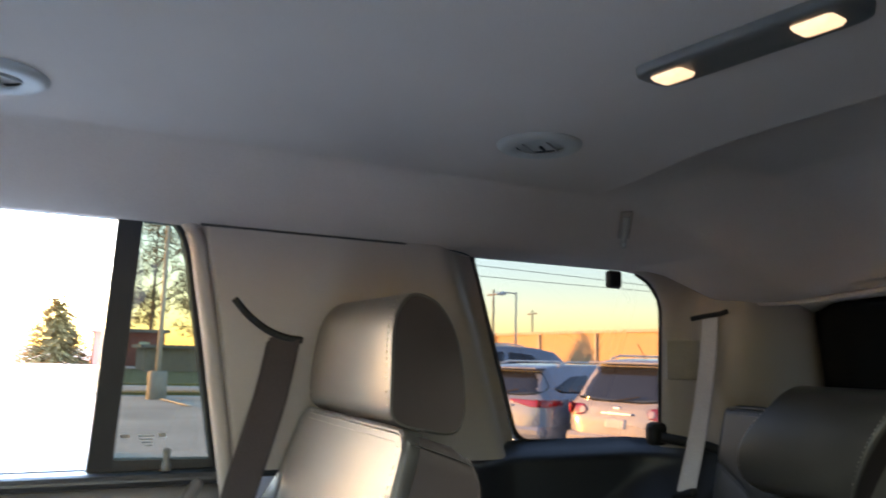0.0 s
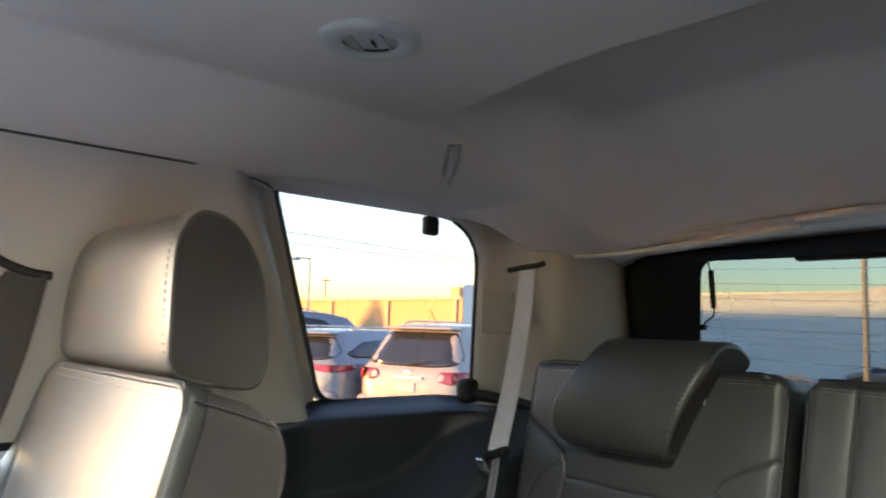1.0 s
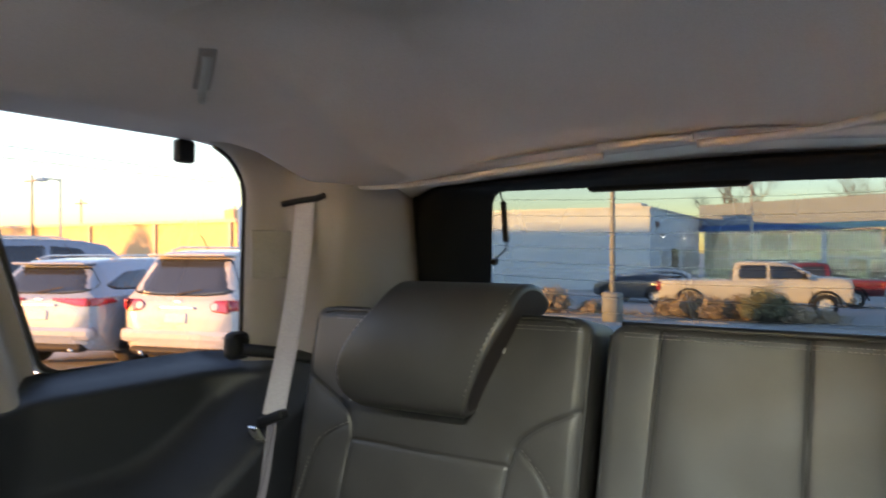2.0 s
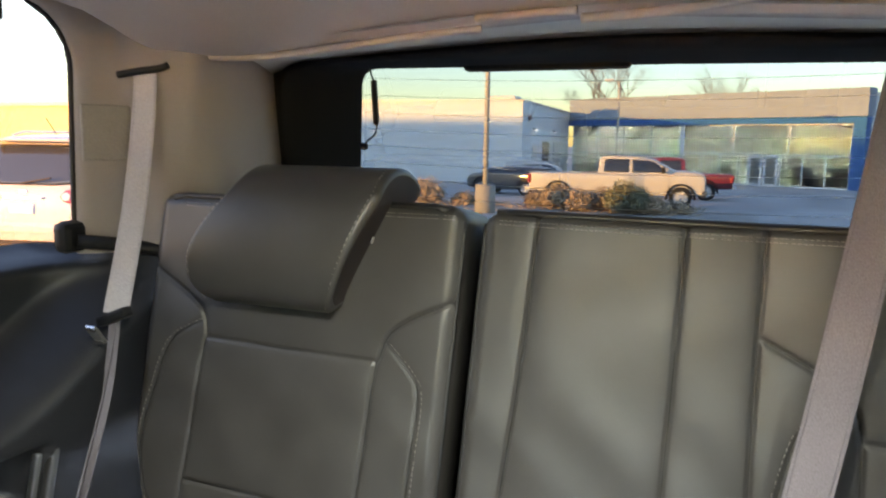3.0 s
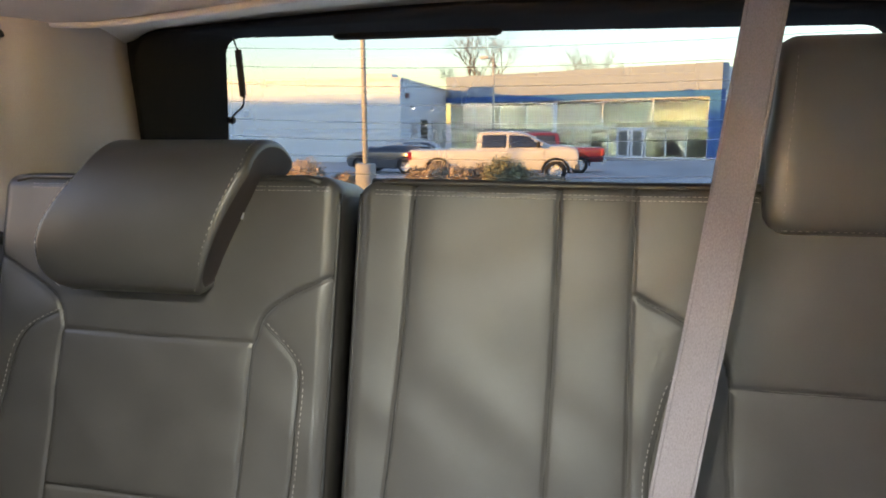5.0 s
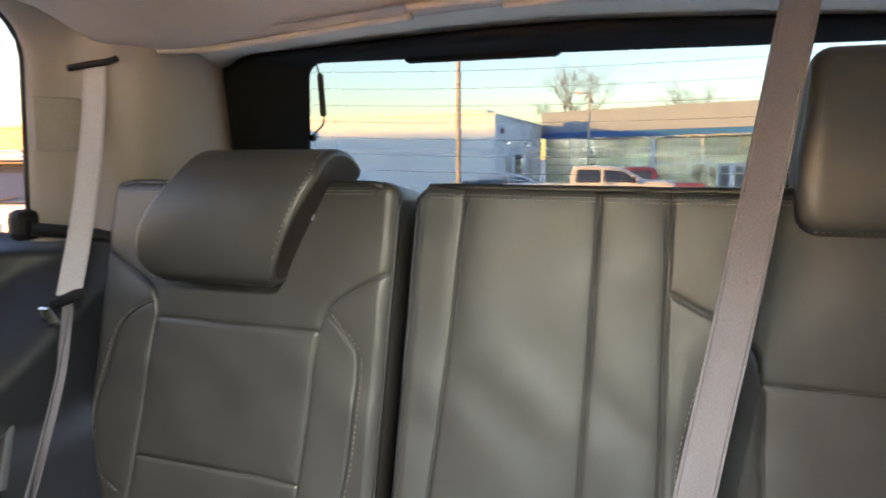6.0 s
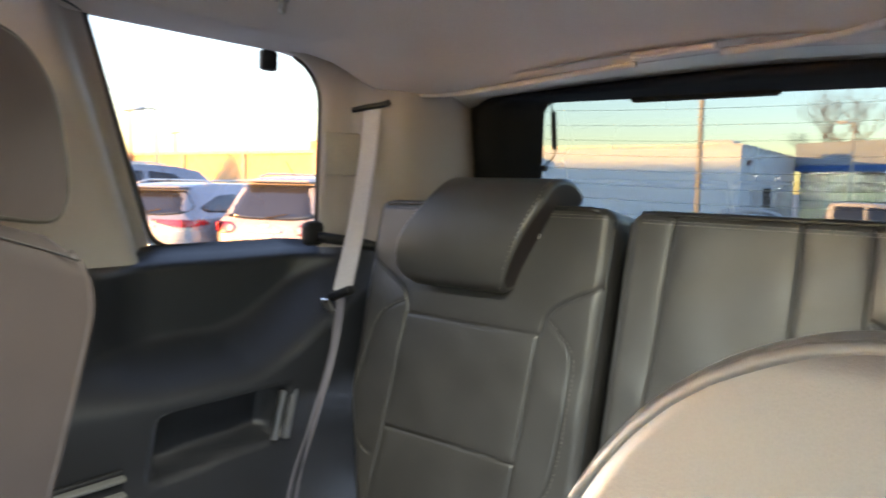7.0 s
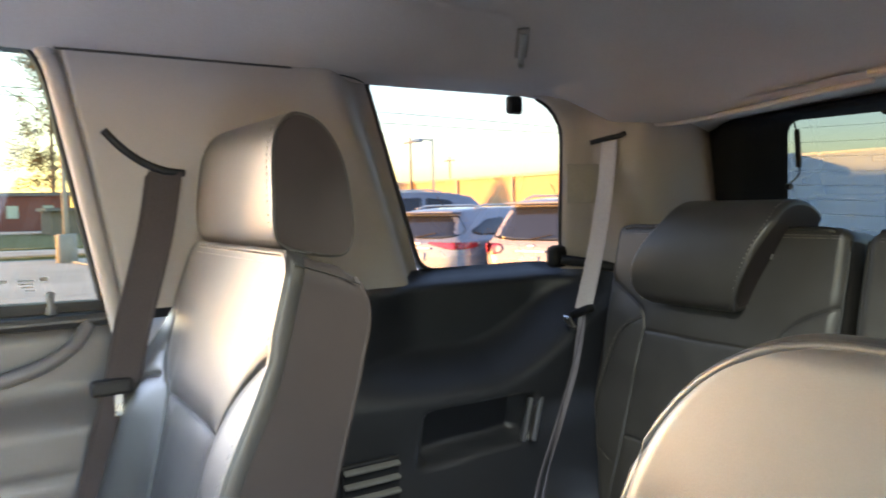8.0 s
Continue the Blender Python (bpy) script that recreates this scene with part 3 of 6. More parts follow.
        mesh_object("window_pane", verts, [(0, 1, 2, 3), (7, 6, 5, 4), (0, 1, 5, 4), (1, 2, 6, 5), (2, 3, 7, 6), (3, 0, 4, 7)], TINT_FRONT, d, smooth=False)
    # inner panel
    ny, nz = 60, 90
    verts = []
    for z in np.linspace(0.45, 1.290, nz):
        for y in np.linspace(-0.42, 0.49, ny):
            x = -0.80 + 0.035 * float(ease(1.290, 1.25, z)) + 0.05 * float(ease(1.18, 1.12, z)) - 0.03 * float(ease(1.02, 0.96, z))
            x -= 0.008 * math.exp(-((z - 1.162) / 0.004) ** 2) + 0.008 * math.exp(-((z - 1.05 - 0.02 * y) / 0.004) ** 2)
            verts.append((x, y, z))
    mesh_object("door_panel", mirrored(verts, m), grid_faces(ny, nz), DOOR_GREY, d, "dark grey moulded inner panel")
    # top ledge
    bm = bmesh.new()
    box(bm, (m * 0.785, 0.03, 1.277), (0.075, 0.90, 0.022), 0.009)
    part("sill_ledge", bm, TRIM_DARK, d)
    bm = bmesh.new()
    tube(bm, [(m * -x, y, z) for x, y, z in [(p.x, p.y, p.z) for p in smooth_path([(-0.735, 0.10, 1.195), (-0.728, 0.24, 1.198), (-0.728, 0.33, 1.213), (-0.74, 0.385, 1.24), (-0.755, 0.41, 1.272)], 6)]] if m > 0 else smooth_path([(-0.735, 0.10, 1.195), (-0.728, 0.24, 1.198), (-0.728, 0.33, 1.213), (-0.74, 0.385, 1.24), (-0.755, 0.41, 1.272)], 6), 0.011, 8)
    part("pull_handle", bm, DOOR_GREY, d, "grey curved pull handle", smooth=True)
    v, f = lathe([(0.0, 0.0), (0.0085, 0.0), (0.0075, 0.010), (0.005, 0.016), (0.005, 0.03), (0.0065, 0.034), (0.0, 0.037)], 16)
    mesh_object("lock_pin", [(m * 0.765 + a, 0.362 + b, 1.286 + c) for a, b, c in v], f, HOUSING, d, "small grey lock pin")
    return d


rear_door(-1, "door_1", False)
open_door = rear_door(1, "door_2", True)
tagged(open_door, "rear door standing wide open on the near side")
open_door.matrix_world = Matrix.Translation((0.80, -0.42, 0)) @ Matrix.Rotation(radians(-68), 4, "Z") @ Matrix.Translation((-0.80, 0.42, 0))


def front_part(m, name):
    d = thing(name, "front door with dark panel and window", "door", kind="structure")
    bm = bmesh.new()
    box(bm, (m * 0.80, -1.0, 0.87), (0.06, 1.12, 0.82), 0.02)
    part("door_panel", bm, TRIM_GREY, d)
    bm = bmesh.new()
    box(bm, (m * 0.765, -0.44, 1.5), (0.05, 0.10, 0.46), 0.02)
    part("pillar", bm, TRIM_LIGHT, d)
    bm = bmesh.new()
    tube(bm, [(m * 0.76, -0.95, 1.70), (m * 0.78, -1.25, 1.58), (m * 0.80, -1.58, 1.28)], 0.035, 8)
    part("windscreen_pillar", bm, TRIM_LIGHT, d, smooth=True)
    verts = [(m * 0.81, -1.55, 1.28), (m * 0.81, -0.49, 1.28), (m * 0.75, -0.49, 1.70), (m * 0.755, -1.0, 1.70)]
    verts += [(v[0] + m * 0.005, v[1], v[2]) for v in verts]
    mesh_object("window_pane", verts, [(0, 1, 2, 3), (7, 6, 5, 4), (0, 1, 5, 4), (1, 2, 6, 5), (2, 3, 7, 6), (3, 0, 4, 7)], TINT_FRONT, d, smooth=False)


front_part(-1, "door_3")
front_part(1, "door_4")


def front_end():
    w = thing("wall_front", "dashboard and windscreen closing the front of the cabin", "wall", kind="structure")
    bm = bmesh.new()
    box(bm, (0, -1.62, 0.86), (1.60, 0.20, 0.84), 0.05)
    part("dashboard", bm, TRIM_DARK, w)
    verts = [(-0.78, -1.62, 1.28), (0.78, -1.62, 1.28), (0.74, -0.99, 1.745), (-0.74, -0.99, 1.745)]
    verts += [(v[0], v[1] - 0.004, v[2] + 0.004) for v in verts]
    mesh_object("windscreen", verts, [(0, 1, 2, 3), (7, 6, 5, 4), (0, 1, 5, 4), (1, 2, 6, 5), (2, 3, 7, 6), (3, 0, 4, 7)], SCREEN, w, smooth=False)


front_end()

bm = bmesh.new()
box(bm, (0, 0.1, 0.43), (1.66, 3.5, 0.06), 0.01)
floor = part("floor", bm, CARPET, None, "grey carpeted cabin floor")
tagged(floor, category="floor", kind="structure")


def liftgate():
    g = thing("tailgate", "closed tailgate with black inner frame and heated privacy glass", "tailgate", kind="structure")
    inner = rounded([(-0.483, 1.602), (-0.557, 1.06), (0.62, 1.06), (0.56, 1.592), (0.02, 1.599)], [0.032, 0.05, 0.05, 0.035, 0.1], 8)
    outer = rounded([(-0.590, 1.601), (-0.652, 0.90), (0.70, 0.90), (0.655, 1.601), (0.02, 1.630)], [0.062, 0.05, 0.05, 0.062, 0.2], 8)

    def gy(z):
        return 1.765 + (1.60 - z) * 0.22
    cen = Vector((0, 1.33))
    mid = [a.lerp(b, 0.45) for a, b in zip(inner, outer)]
    near = [a.lerp(b, 0.12) for a, b in zip(inner, outer)]
    far = [a.lerp(b, 0.9) for a, b in zip(inner, outer)]
    wide = [Vector((p.x * 1.03, cen.y + (p.y - cen.y) * 1.03)) for p in outer]
    rim = [Vector((p.x * 1.14, cen.y + (p.y - cen.y) * 1.30)) for p in outer]
    loops = [inner, near, mid, far, outer, wide, rim]
    ys = [0.0, -0.035, -0.085, -0.122, -0.118, -0.095, -0.05]
    verts, faces = ring_surface(loops, lambda i, p: (p.x, gy(p.y) + ys[i], p.y))
    mesh_object("gate_frame", verts, faces, BLACK_MATT, g, "black moulded frame")
    pane_loop = [cen + (p - cen) * 1.02 for p in inner]
    n = len(pane_loop)
    verts = [(p.x, gy(p.y) + 0.006, p.y) for p in pane_loop] + [(p.x, gy(p.y) + 0.011, p.y) for p in pane_loop]
    faces = [tuple(range(n))] + [(i, (i + 1) % n, n + (i + 1) % n, n + i) for i in range(n)]
    mesh_object("pane", verts, faces, TINT_REAR, g, "grey tinted heated glass", smooth=False)
    # heating wires
    for k in range(15):
        z = 1.587 - 0.0305 * k
        pts = [(x, gy(z) + 0.004, z - 0.012 * (1 - ((x - 0.03) / 0.52) ** 2)) for x in np.linspace(-0.482 - 0.136 * (1.6 - z), 0.555, 13)]
        tube_part("heating_wire", pts, 0.00035, PRINT, g, sides=4)
    # raised latch cover at the top of the glass
    bm = bmesh.new()
    box(bm, (-0.140, gy(1.60) - 0.010, 1.604), (0.285, 0.026, 0.024), 0.010)
    part("latch_cover", bm, BLACK_MATT, g)
    # inner pillar ribs
    for dx in (0.030, 0.052):
        tube_part("rib", [(-0.487 - dx * 0.6, gy(1.57) - 0.03, 1.57), (-0.523 - dx * 0.6, gy(1.3) - 0.03, 1.30), (-0.55 - dx * 0.6, gy(1.1) - 0.03, 1.10)], 0.006, BLACK, g)
    # gate lower panel
    bm = bmesh.new()
    box(bm, (0, 1.84, 0.75), (1.34, 0.06, 0.50), 0.03)
    part("gate_panel", bm, TRIM_DARK, g)
    # grey surround between the headliner and the gate
    nx = 60
    verts = []
    xs = np.linspace(-0.66, 0.66, nx)
    for f in np.linspace(0, 1, 8):
        for x in xs:
            za = float(roof_height(x, 1.50)) + 0.012
            zb = 1.628 - 0.024 * min(1.0, abs(x - 0.02) / 0.53) ** 2 - 0.02 * float(ease(0.53, 0.66, abs(x)))
            verts.append((x, 1.49 + 0.185 * f, za + (zb - za) * f + 0.006 * math.sin(f * math.pi)))
    mesh_object("surround", verts, grid_faces(nx, 8), SURROUND, g, "grey plastic surround")
    bm = bmesh.new()
    box(bm, (0, 1.70, 1.70), (1.5, 0.36, 0.08), 0.02)
    part("header", bm, TRIM_GREY, g)
    return g


liftgate()


def wire_strap():
    """The sleeved lead that hangs at the rear glass."""
    s = thing("wire_lead", "black sleeved lead hanging beside the rear glass", "cable")
    tube_part("wire", smooth_path([(-0.462, 1.752, 1.603), (-0.457, 1.748, 1.590), (-0.452, 1.748, 1.578)], 5), 0.0016, BLACK, s)
    box_part("sleeve", (-0.4495, 1.748, 1.541), (0.0115, 0.008, 0.080), BLACK, s, 0.003, "flat black sleeve", Matrix.Rotation(radians(-4), 4, "Y"))
    tube_part("wire", smooth_path([(-0.447, 1.752, 1.503), (-0.453, 1.756, 1.485), (-0.474, 1.762, 1.47), (-0.480, 1.765, 1.455)], 5), 0.0018, BLACK, s)
    box_part("clip", (-0.482, 1.768, 1.462), (0.014, 0.012, 0.012), BLACK, s, 0.003)


wire_strap()


# ---- ceiling fittings ----
def ceiling_vent(x, y, tilt=0.0, pale=False):
    v = thing("ceiling_vent", "round grey plastic air vent in the headliner" if not pale else "round air vent with a bright ring, partly open", "vent", "ceiling vents", (x, y, 1.7495))
    mat = VENT
    vv, ff = lathe([(0.030, -0.004), (0.033, -0.006), (0.041, -0.0075), (0.050, -0.006), (0.055, -0.0025), (0.056, 0.004), (0.030, 0.004)], 48)
    mesh_object("ring", vv, ff, mat, v)
    vv, ff = lathe([(0.0, 0.004), (0.030, 0.004), (0.032, -0.002)], 40)
    mesh_object("well", vv, ff, BLACK, v, "dark vent well")
    bm = bmesh.new()
    box(bm, (0, 0, 0), (0.060, 0.046, 0.002), 0.0008)
    bmesh.ops.transform(bm, matrix=Matrix.Rotation(radians(tilt), 4, "X"), verts=bm.verts)
    bmesh.ops.translate(bm, vec=(0, 0, -0.001), verts=bm.verts)
    part("flap", bm, mat, v)
    for k in (-1, 1):
        box_part("vane", (k * 0.016, 0, -0.003), (0.0022, 0.05, 0.004), mat, v, 0.0006)
    box_part("tab", (0.004, 0.0, -0.0055), (0.003, 0.016, 0.004), BLACK, v, 0.001)
    v.rotation_euler = (0, 0, radians(35))
    return v


ceiling_vent(-0.297, 0.735)
ceiling_vent(-0.370, 0.112, 28, True)
ceiling_vent(0.297, 0.735)


def dome_light():
    d = thing("dome_light", "long dark dome light with two lit lenses", "lamp", at=(0.062, 0.703, 1.7495))
    d.rotation_euler = (0, 0, radians(8))
    loop = rounded([(-0.105, -0.027), (0.105, -0.027), (0.105, 0.027), (-0.105, 0.027)], 0.02, 6)
    cen = Vector((0, 0))
    loops = [loop, [p * 0.985 for p in loop], [Vector((p.x * 0.95, p.y * 0.86)) for p in loop], [Vector((p.x * 0.5, p.y * 0.4)) for p in loop], [p * 0.001 for p in loop]]
    hs = [0.002, -0.007, -0.009, -0.0075, -0.0075]
    verts, faces = ring_surface(loops, lambda i, p: (p.x, p.y, hs[i]))
    mesh_object("housing", verts, faces, HOUSING, d, "dark grey plastic housing")
    for x in (-0.074, 0.066):
        lens = rounded([(x - 0.018, -0.013), (x + 0.018, -0.013), (x + 0.018, 0.013), (x - 0.018, 0.013)], 0.006, 4)
        c = Vector((x, 0))
        verts, faces = ring_surface([lens, [c + (p - c) * 0.9 for p in lens], [c + (p - c) * 0.02 for p in lens]], lambda i, p: (p.x, p.y, (-0.0085, -0.0115, -0.0125)[i]))
        mesh_object("lens", verts, faces, LAMP, d, "lit warm lens")


dome_light()


def coat_hook():
    h = thing("coat_hook", "small grey plastic coat hook on the roof side", "hook")

    def under(f, drop):
        x, y = -0.524 - 0.046 * f, 1.0725 + 0.030 * f
        return Vector((x, y, float(roof_height(x, y)) - drop))
    across = [Vector((0.55, 0.83, 0))] * 21
    bm = bmesh.new()
    ribbon(bm, smooth_path([under(-0.05, 0.002), under(0.25, 0.005), under(0.5, 0.006), under(0.75, 0.005), under(1.05, 0.002)], 5), across, 0.006, 0.021)
    part("hook_base", bm, TRIM_LIGHT, h, "oval base plate", smooth=True)
    bm = bmesh.new()
    tube(bm, smooth_path([under(0.05, 0.006), under(0.2, 0.012), under(0.55, 0.014), under(0.85, 0.013), under(0.98, 0.018), under(0.92, 0.024)], 5), lambda t: 0.0062 - 0.001 * t, 10)
    part("hook_arm", bm, VENT, h, "folded hook arm", smooth=True)


coat_hook()


# ---- seats ----
def third_plane(x, z, off):
    return (x, 1.385 + 0.17 * (z - 1.2) - off * 0.986, z + off * 0.168)


THIRD_SEAMS = [
    [(-0.54, 1.184), (-0.40, 1.180), (-0.262, 1.179)],
    curve2([(-0.54, 1.184), (-0.547, 1.157), (-0.566, 0.974), (-0.607, 0.68)]),
    curve2([(-0.262, 1.179), (-0.266, 1.160), (-0.280, 0.989), (-0.312, 0.68)]),
    [(-0.566, 0.974), (-0.43, 0.972), (-0.284, 0.966)],
    curve2([(-0.649, 1.281), (-0.622, 1.266), (-0.561, 1.231), (-0.545, 1.209), (-0.54, 1.184)]),
    curve2([(-0.260, 1.182), (-0.249, 1.214), (-0.216, 1.240), (-0.160, 1.266)]),
]
THIRD_BOLSTER = [
    curve2([(-0.249, 1.205), (-0.213, 1.172), (-0.199, 1.143), (-0.202, 1.066), (-0.209, 0.989), (-0.226, 0.93), (-0.272, 0.90)]),
    curve2([(-0.545, 1.209), (-0.60, 1.175), (-0.628, 1.10), (-0.645, 1.02), (-0.636, 0.95), (-0.589, 0.917)]),
]


def corner(x_side, x_inner, z, top, r):
    """Half-outline that rounds in at the top corner."""
    k = max(0.0, z - (top - r)) / r
    s = 1 - math.sqrt(max(0.0, 1 - k * k))
    return x_side + (x_inner - x_side) * s


def third_left_edge(z):
    return corner(-0.651 - 0.05 * (1.30 - z), -0.615, z, 1.392, 0.022) if z > 1.02 else -0.665 + 0.25 * (1.02 - z)


def third_right_edge(z):
    return corner(-0.150 - 0.035 * (1.38 - z), -0.185, z, 1.392, 0.025)


def headrest_post(parent, x, y, z0, z1):
    tube_part("post", [(x, y, z0), (x, y + 0.004, z1)], 0.006, BLACK, parent, "dark steel post", sides=10)


def seat_cushion(parent, x0, x1, y0, y1, z, mat):
    bm = bmesh.new()
    box(bm, ((x0 + x1) / 2, (y0 + y1) / 2, z), (x1 - x0, y1 - y0, 0.16), 0.045, Matrix.Rotation(radians(4), 4, "X"), 4)
    part("seat_base", bm, mat, parent, smooth=True)
    bm = bmesh.new()
    box(bm, ((x0 + x1) / 2, (y0 + y1) / 2 + 0.03, z - 0.135), (x1 - x0 - 0.08, y1 - y0 - 0.12, 0.14), 0.02)
    part("plinth", bm, TRIM_DARK, parent)


def folded_headrest(parent, x0, x1):
    sec = [(p.x, p.y) for p in smooth_path([(1.366, 1.243, 0), (1.346, 1.262, 0), (1.340, 1.31, 0), (1.350, 1.365, 0), (1.378, 1.413, 0), (1.420, 1.434, 0), (1.470, 1.432, 0), (1.505, 1.415, 0), (1.516, 1.398, 0), (1.502, 1.386, 0), (1.468, 1.372, 0), (1.442, 1.345, 0), (1.424, 1.30, 0), (1.410, 1.264, 0), (1.390, 1.247, 0), (1.366, 1.243, 0)], 6)][:-1]

    def warp(x, y, z):
        """The pad narrows to its rolled top and a little to its foot, its sides leaned to fit the camera's view."""
        top = max(float(ease(1.30, 1.440, z)), float(ease(1.365, 1.455, y)))
        foot = max(0.0, (1.285 - z) / 0.042) ** 2 * (1 - float(ease(1.375, 1.42, y)))
        lo = -0.543 + 0.066 * top + 0.030 * min(1.0, foot)
        hi = -0.318 + 0.40 * (min(z, 1.405) - 1.245)
        return lo + (hi - lo) * (x - x0) / (x1 - x0)
    pad = cushion_block(sec, x0, x1, LEATHER, "headrest", parent, 0.012, label="black leather headrest folded forward", warp=warp)
    lines = [curve2([(1.352, 1.250), (1.338, 1.31), (1.350, 1.372), (1.380, 1.418), (1.42, 1.437)], 8)]
    for xx in (x0 + 0.009, x1 - 0.009):
        stitches("stitching", lines, lambda a, b, lift, xx=xx: (warp(xx, a, b), a - 0.0005 - lift, b + lift), THREAD, pad, "pale stitched seam", wide=0.0012)
    for y, z, long in ((1.409, 1.359, 0.012), (1.405, 1.340, 0.010)):
        box_part("pivot_bracket", (-0.276 - 0.25 * (1.361 - z), y, z), (0.004, 0.004, long), STEEL, parent, 0.0015, "bright steel hinge bracket", Matrix.Rotation(radians(14), 4, "Y"))
    return pad


def right_of(pts):
    return [(0.05 - x, z) for x, z in pts]


def third_row():
    s = thing("single_seat", "single black leather rear seat with its headrest folded forward", "seat", "third row seats")
    wrinkle = lambda X, Z: 0.0016 * np.sin(X * 31 + 2.0 * np.sin(Z * 17)) * np.sin(Z * 23 + X * 9)
    shallow = lambda X, Z: wrinkle(X, Z) - 0.0014 * np.exp(-(seam_distance(X, Z, THIRD_BOLSTER) / 0.004) ** 2)
    back, on = padded_back("backrest", third_left_edge, third_right_edge, 0.66, 1.392, THIRD_SEAMS, third_plane, LEATHER, s, depth=0.11, puff=0.0028, extra=shallow)
    for line in THIRD_BOLSTER:
        tube_part("seam", [on(x, z, 0.0004) for x, z in line if third_left_edge(z) + 0.004 < x], 0.0011, PIPING, back, sides=5)
    off_right = [(x + 0.006, z) for x, z in THIRD_BOLSTER[0]]
    off_left = [(x - 0.006, z) for x, z in THIRD_BOLSTER[1]]
    stitches("stitching", [off_right, off_left], on, THREAD, back, "pale stitched seams")
    top = [(-0.595 + 0.43 * k / 20, 1.381) for k in range(21)]
    for drop in (0.004, 0.009):
        stitches("stitching", [[(x, z - drop) for x, z in top]], on, THREAD, back, step=0.006, wide=0.0006)
    tube_part("top_piping", [on(-0.622 + 0.446 * k / 24, 1.3865 - 0.004 * (k in (0, 24)), -0.001) for k in range(25)], 0.0055, PIPING, back, "black rolled edge")
    side = [(third_right_edge(z) - 0.008, z) for z in np.linspace(1.37, 0.85, 25)]
    bm = bmesh.new()
    tube(bm, [on(x + 0.004, z, -0.002) for x, z in side], 0.0035, 6)
    part("piping", bm, PIPING, back, smooth=True)
    bm = bmesh.new()
    box(bm, (-0.405, 1.53, 1.05), (0.46, 0.02, 0.58), 0.008, Matrix.Rotation(radians(-9.6), 4, "X"))
    part("shell", bm, TRIM_DARK, s, "dark plastic back shell")
    folded_headrest(s, -0.552, -0.270)
    for x in (-0.33, -0.51):
        headrest_post(s, x, 1.425, 1.30, 1.395)
    seat_cushion(s, -0.64, -0.15, 0.93, 1.36, 0.665, LEATHER)

    b = thing("double_seat", "double black leather rear seat with an upright headrest", "seat", "third row seats")
    sb = [
        curve2([(-0.055, 1.385), (-0.067, 1.186), (-0.085, 0.995), (-0.118, 0.66)]),
        curve2([(0.120, 1.385), (0.116, 1.198), (0.110, 1.015), (0.098, 0.66)]),
        curve2([(0.206, 1.385), (0.204, 1.203), (0.205, 1.025), (0.207, 0.66)]),
        curve2([(0.207, 1.260), (0.225, 1.250), (0.265, 1.229), (0.302, 1.200), (0.313, 1.161)]),
        [(0.313, 1.161), (0.59, 1.158)],
        curve2([(0.313, 1.165), (0.314, 1.10), (0.317, 1.036), (0.345, 0.66)]),
    ] + [right_of(p) for p in THIRD_SEAMS[1:2] + THIRD_SEAMS[3:5]]
    bol = [curve2([(0.268, 1.225), (0.262, 1.18), (0.248, 1.149), (0.232, 1.078), (0.229, 1.027), (0.24, 0.94), (0.30, 0.90)])]
    bl = lambda z: corner(-0.130 - 0.03 * (1.38 - z), -0.090, z, 1.389, 0.025)
    br = lambda z: 0.05 - third_left_edge(z)
    back, on = padded_back("backrest", bl, br, 0.66, 1.389, sb + bol, third_plane, LEATHER, b, depth=0.11, extra=wrinkle, nx=400)
    stitches("stitching", [[(x - 0.006, z) for x, z in bol[0]]], on, THREAD, back, "pale stitched seams")
    for drop in (0.0, 0.005):
        stitches("stitching", [[(-0.105 + 0.74 * k / 20, 1.3745 - drop - 0.0035 * math.sin(k / 20 * math.pi)) for k in range(21)]], on, THREAD, back, step=0.006, wide=0.0006)
    tube_part("top_piping", [on(-0.112 + 0.76 * k / 24, 1.3845 - 0.003 * math.sin(k / 24 * math.pi), -0.001) for k in range(25)], 0.0055, PIPING, back, "black rolled edge")
    bm = bmesh.new()
    tube(bm, [on(bl(z) + 0.005, z, -0.002) for z in np.linspace(1.37, 0.85, 25)], 0.0035, 6)
    part("piping", bm, PIPING, back, smooth=True)
    bm = bmesh.new()
    box(bm, (0.255, 1.53, 1.05), (0.84, 0.02, 0.58), 0.008, Matrix.Rotation(radians(-9.6), 4, "X"))
    part("shell", bm, TRIM_DARK, b, "dark plastic back shell")
    sec = [(p.x, p.y) for p in smooth_path([(1.408, 1.331, 0), (1.388, 1.345, 0), (1.386, 1.40, 0), (1.398, 1.47, 0), (1.418, 1.525, 0), (1.45, 1.548, 0), (1.49, 1.54, 0), (1.512, 1.50, 0), (1.515, 1.44, 0), (1.505, 1.38, 0), (1.485, 1.345, 0), (1.45, 1.333, 0), (1.408, 1.331, 0)], 6)][:-1]
    pad = cushion_block(sec, 0.340, 0.585, LEATHER, "headrest", b, 0.03, label="black leather headrest, upright", taper=lambda z: 1 - 0.10 * max(0, (z - 1.42) / 0.13))
    edge = curve2([(1.392, 1.338), (1.383, 1.365), (1.384, 1.41), (1.396, 1.475), (1.415, 1.528)], 8)
    stitches("stitching", [edge], lambda a, c, lift: (0.358 + 0.012 * max(0, (c - 1.42) / 0.13), a - 0.001 - lift, c), THREAD, pad, "pale stitched seam")
    stitches("stitching", [[(0.36 + 0.2 * k / 10, 1.338) for k in range(11)]], lambda a, c, lift: (a, 1.3935 - lift, c), THREAD, pad)
    for x in (0.40, 0.52):
        headrest_post(b, x, 1.455, 1.30, 1.36)
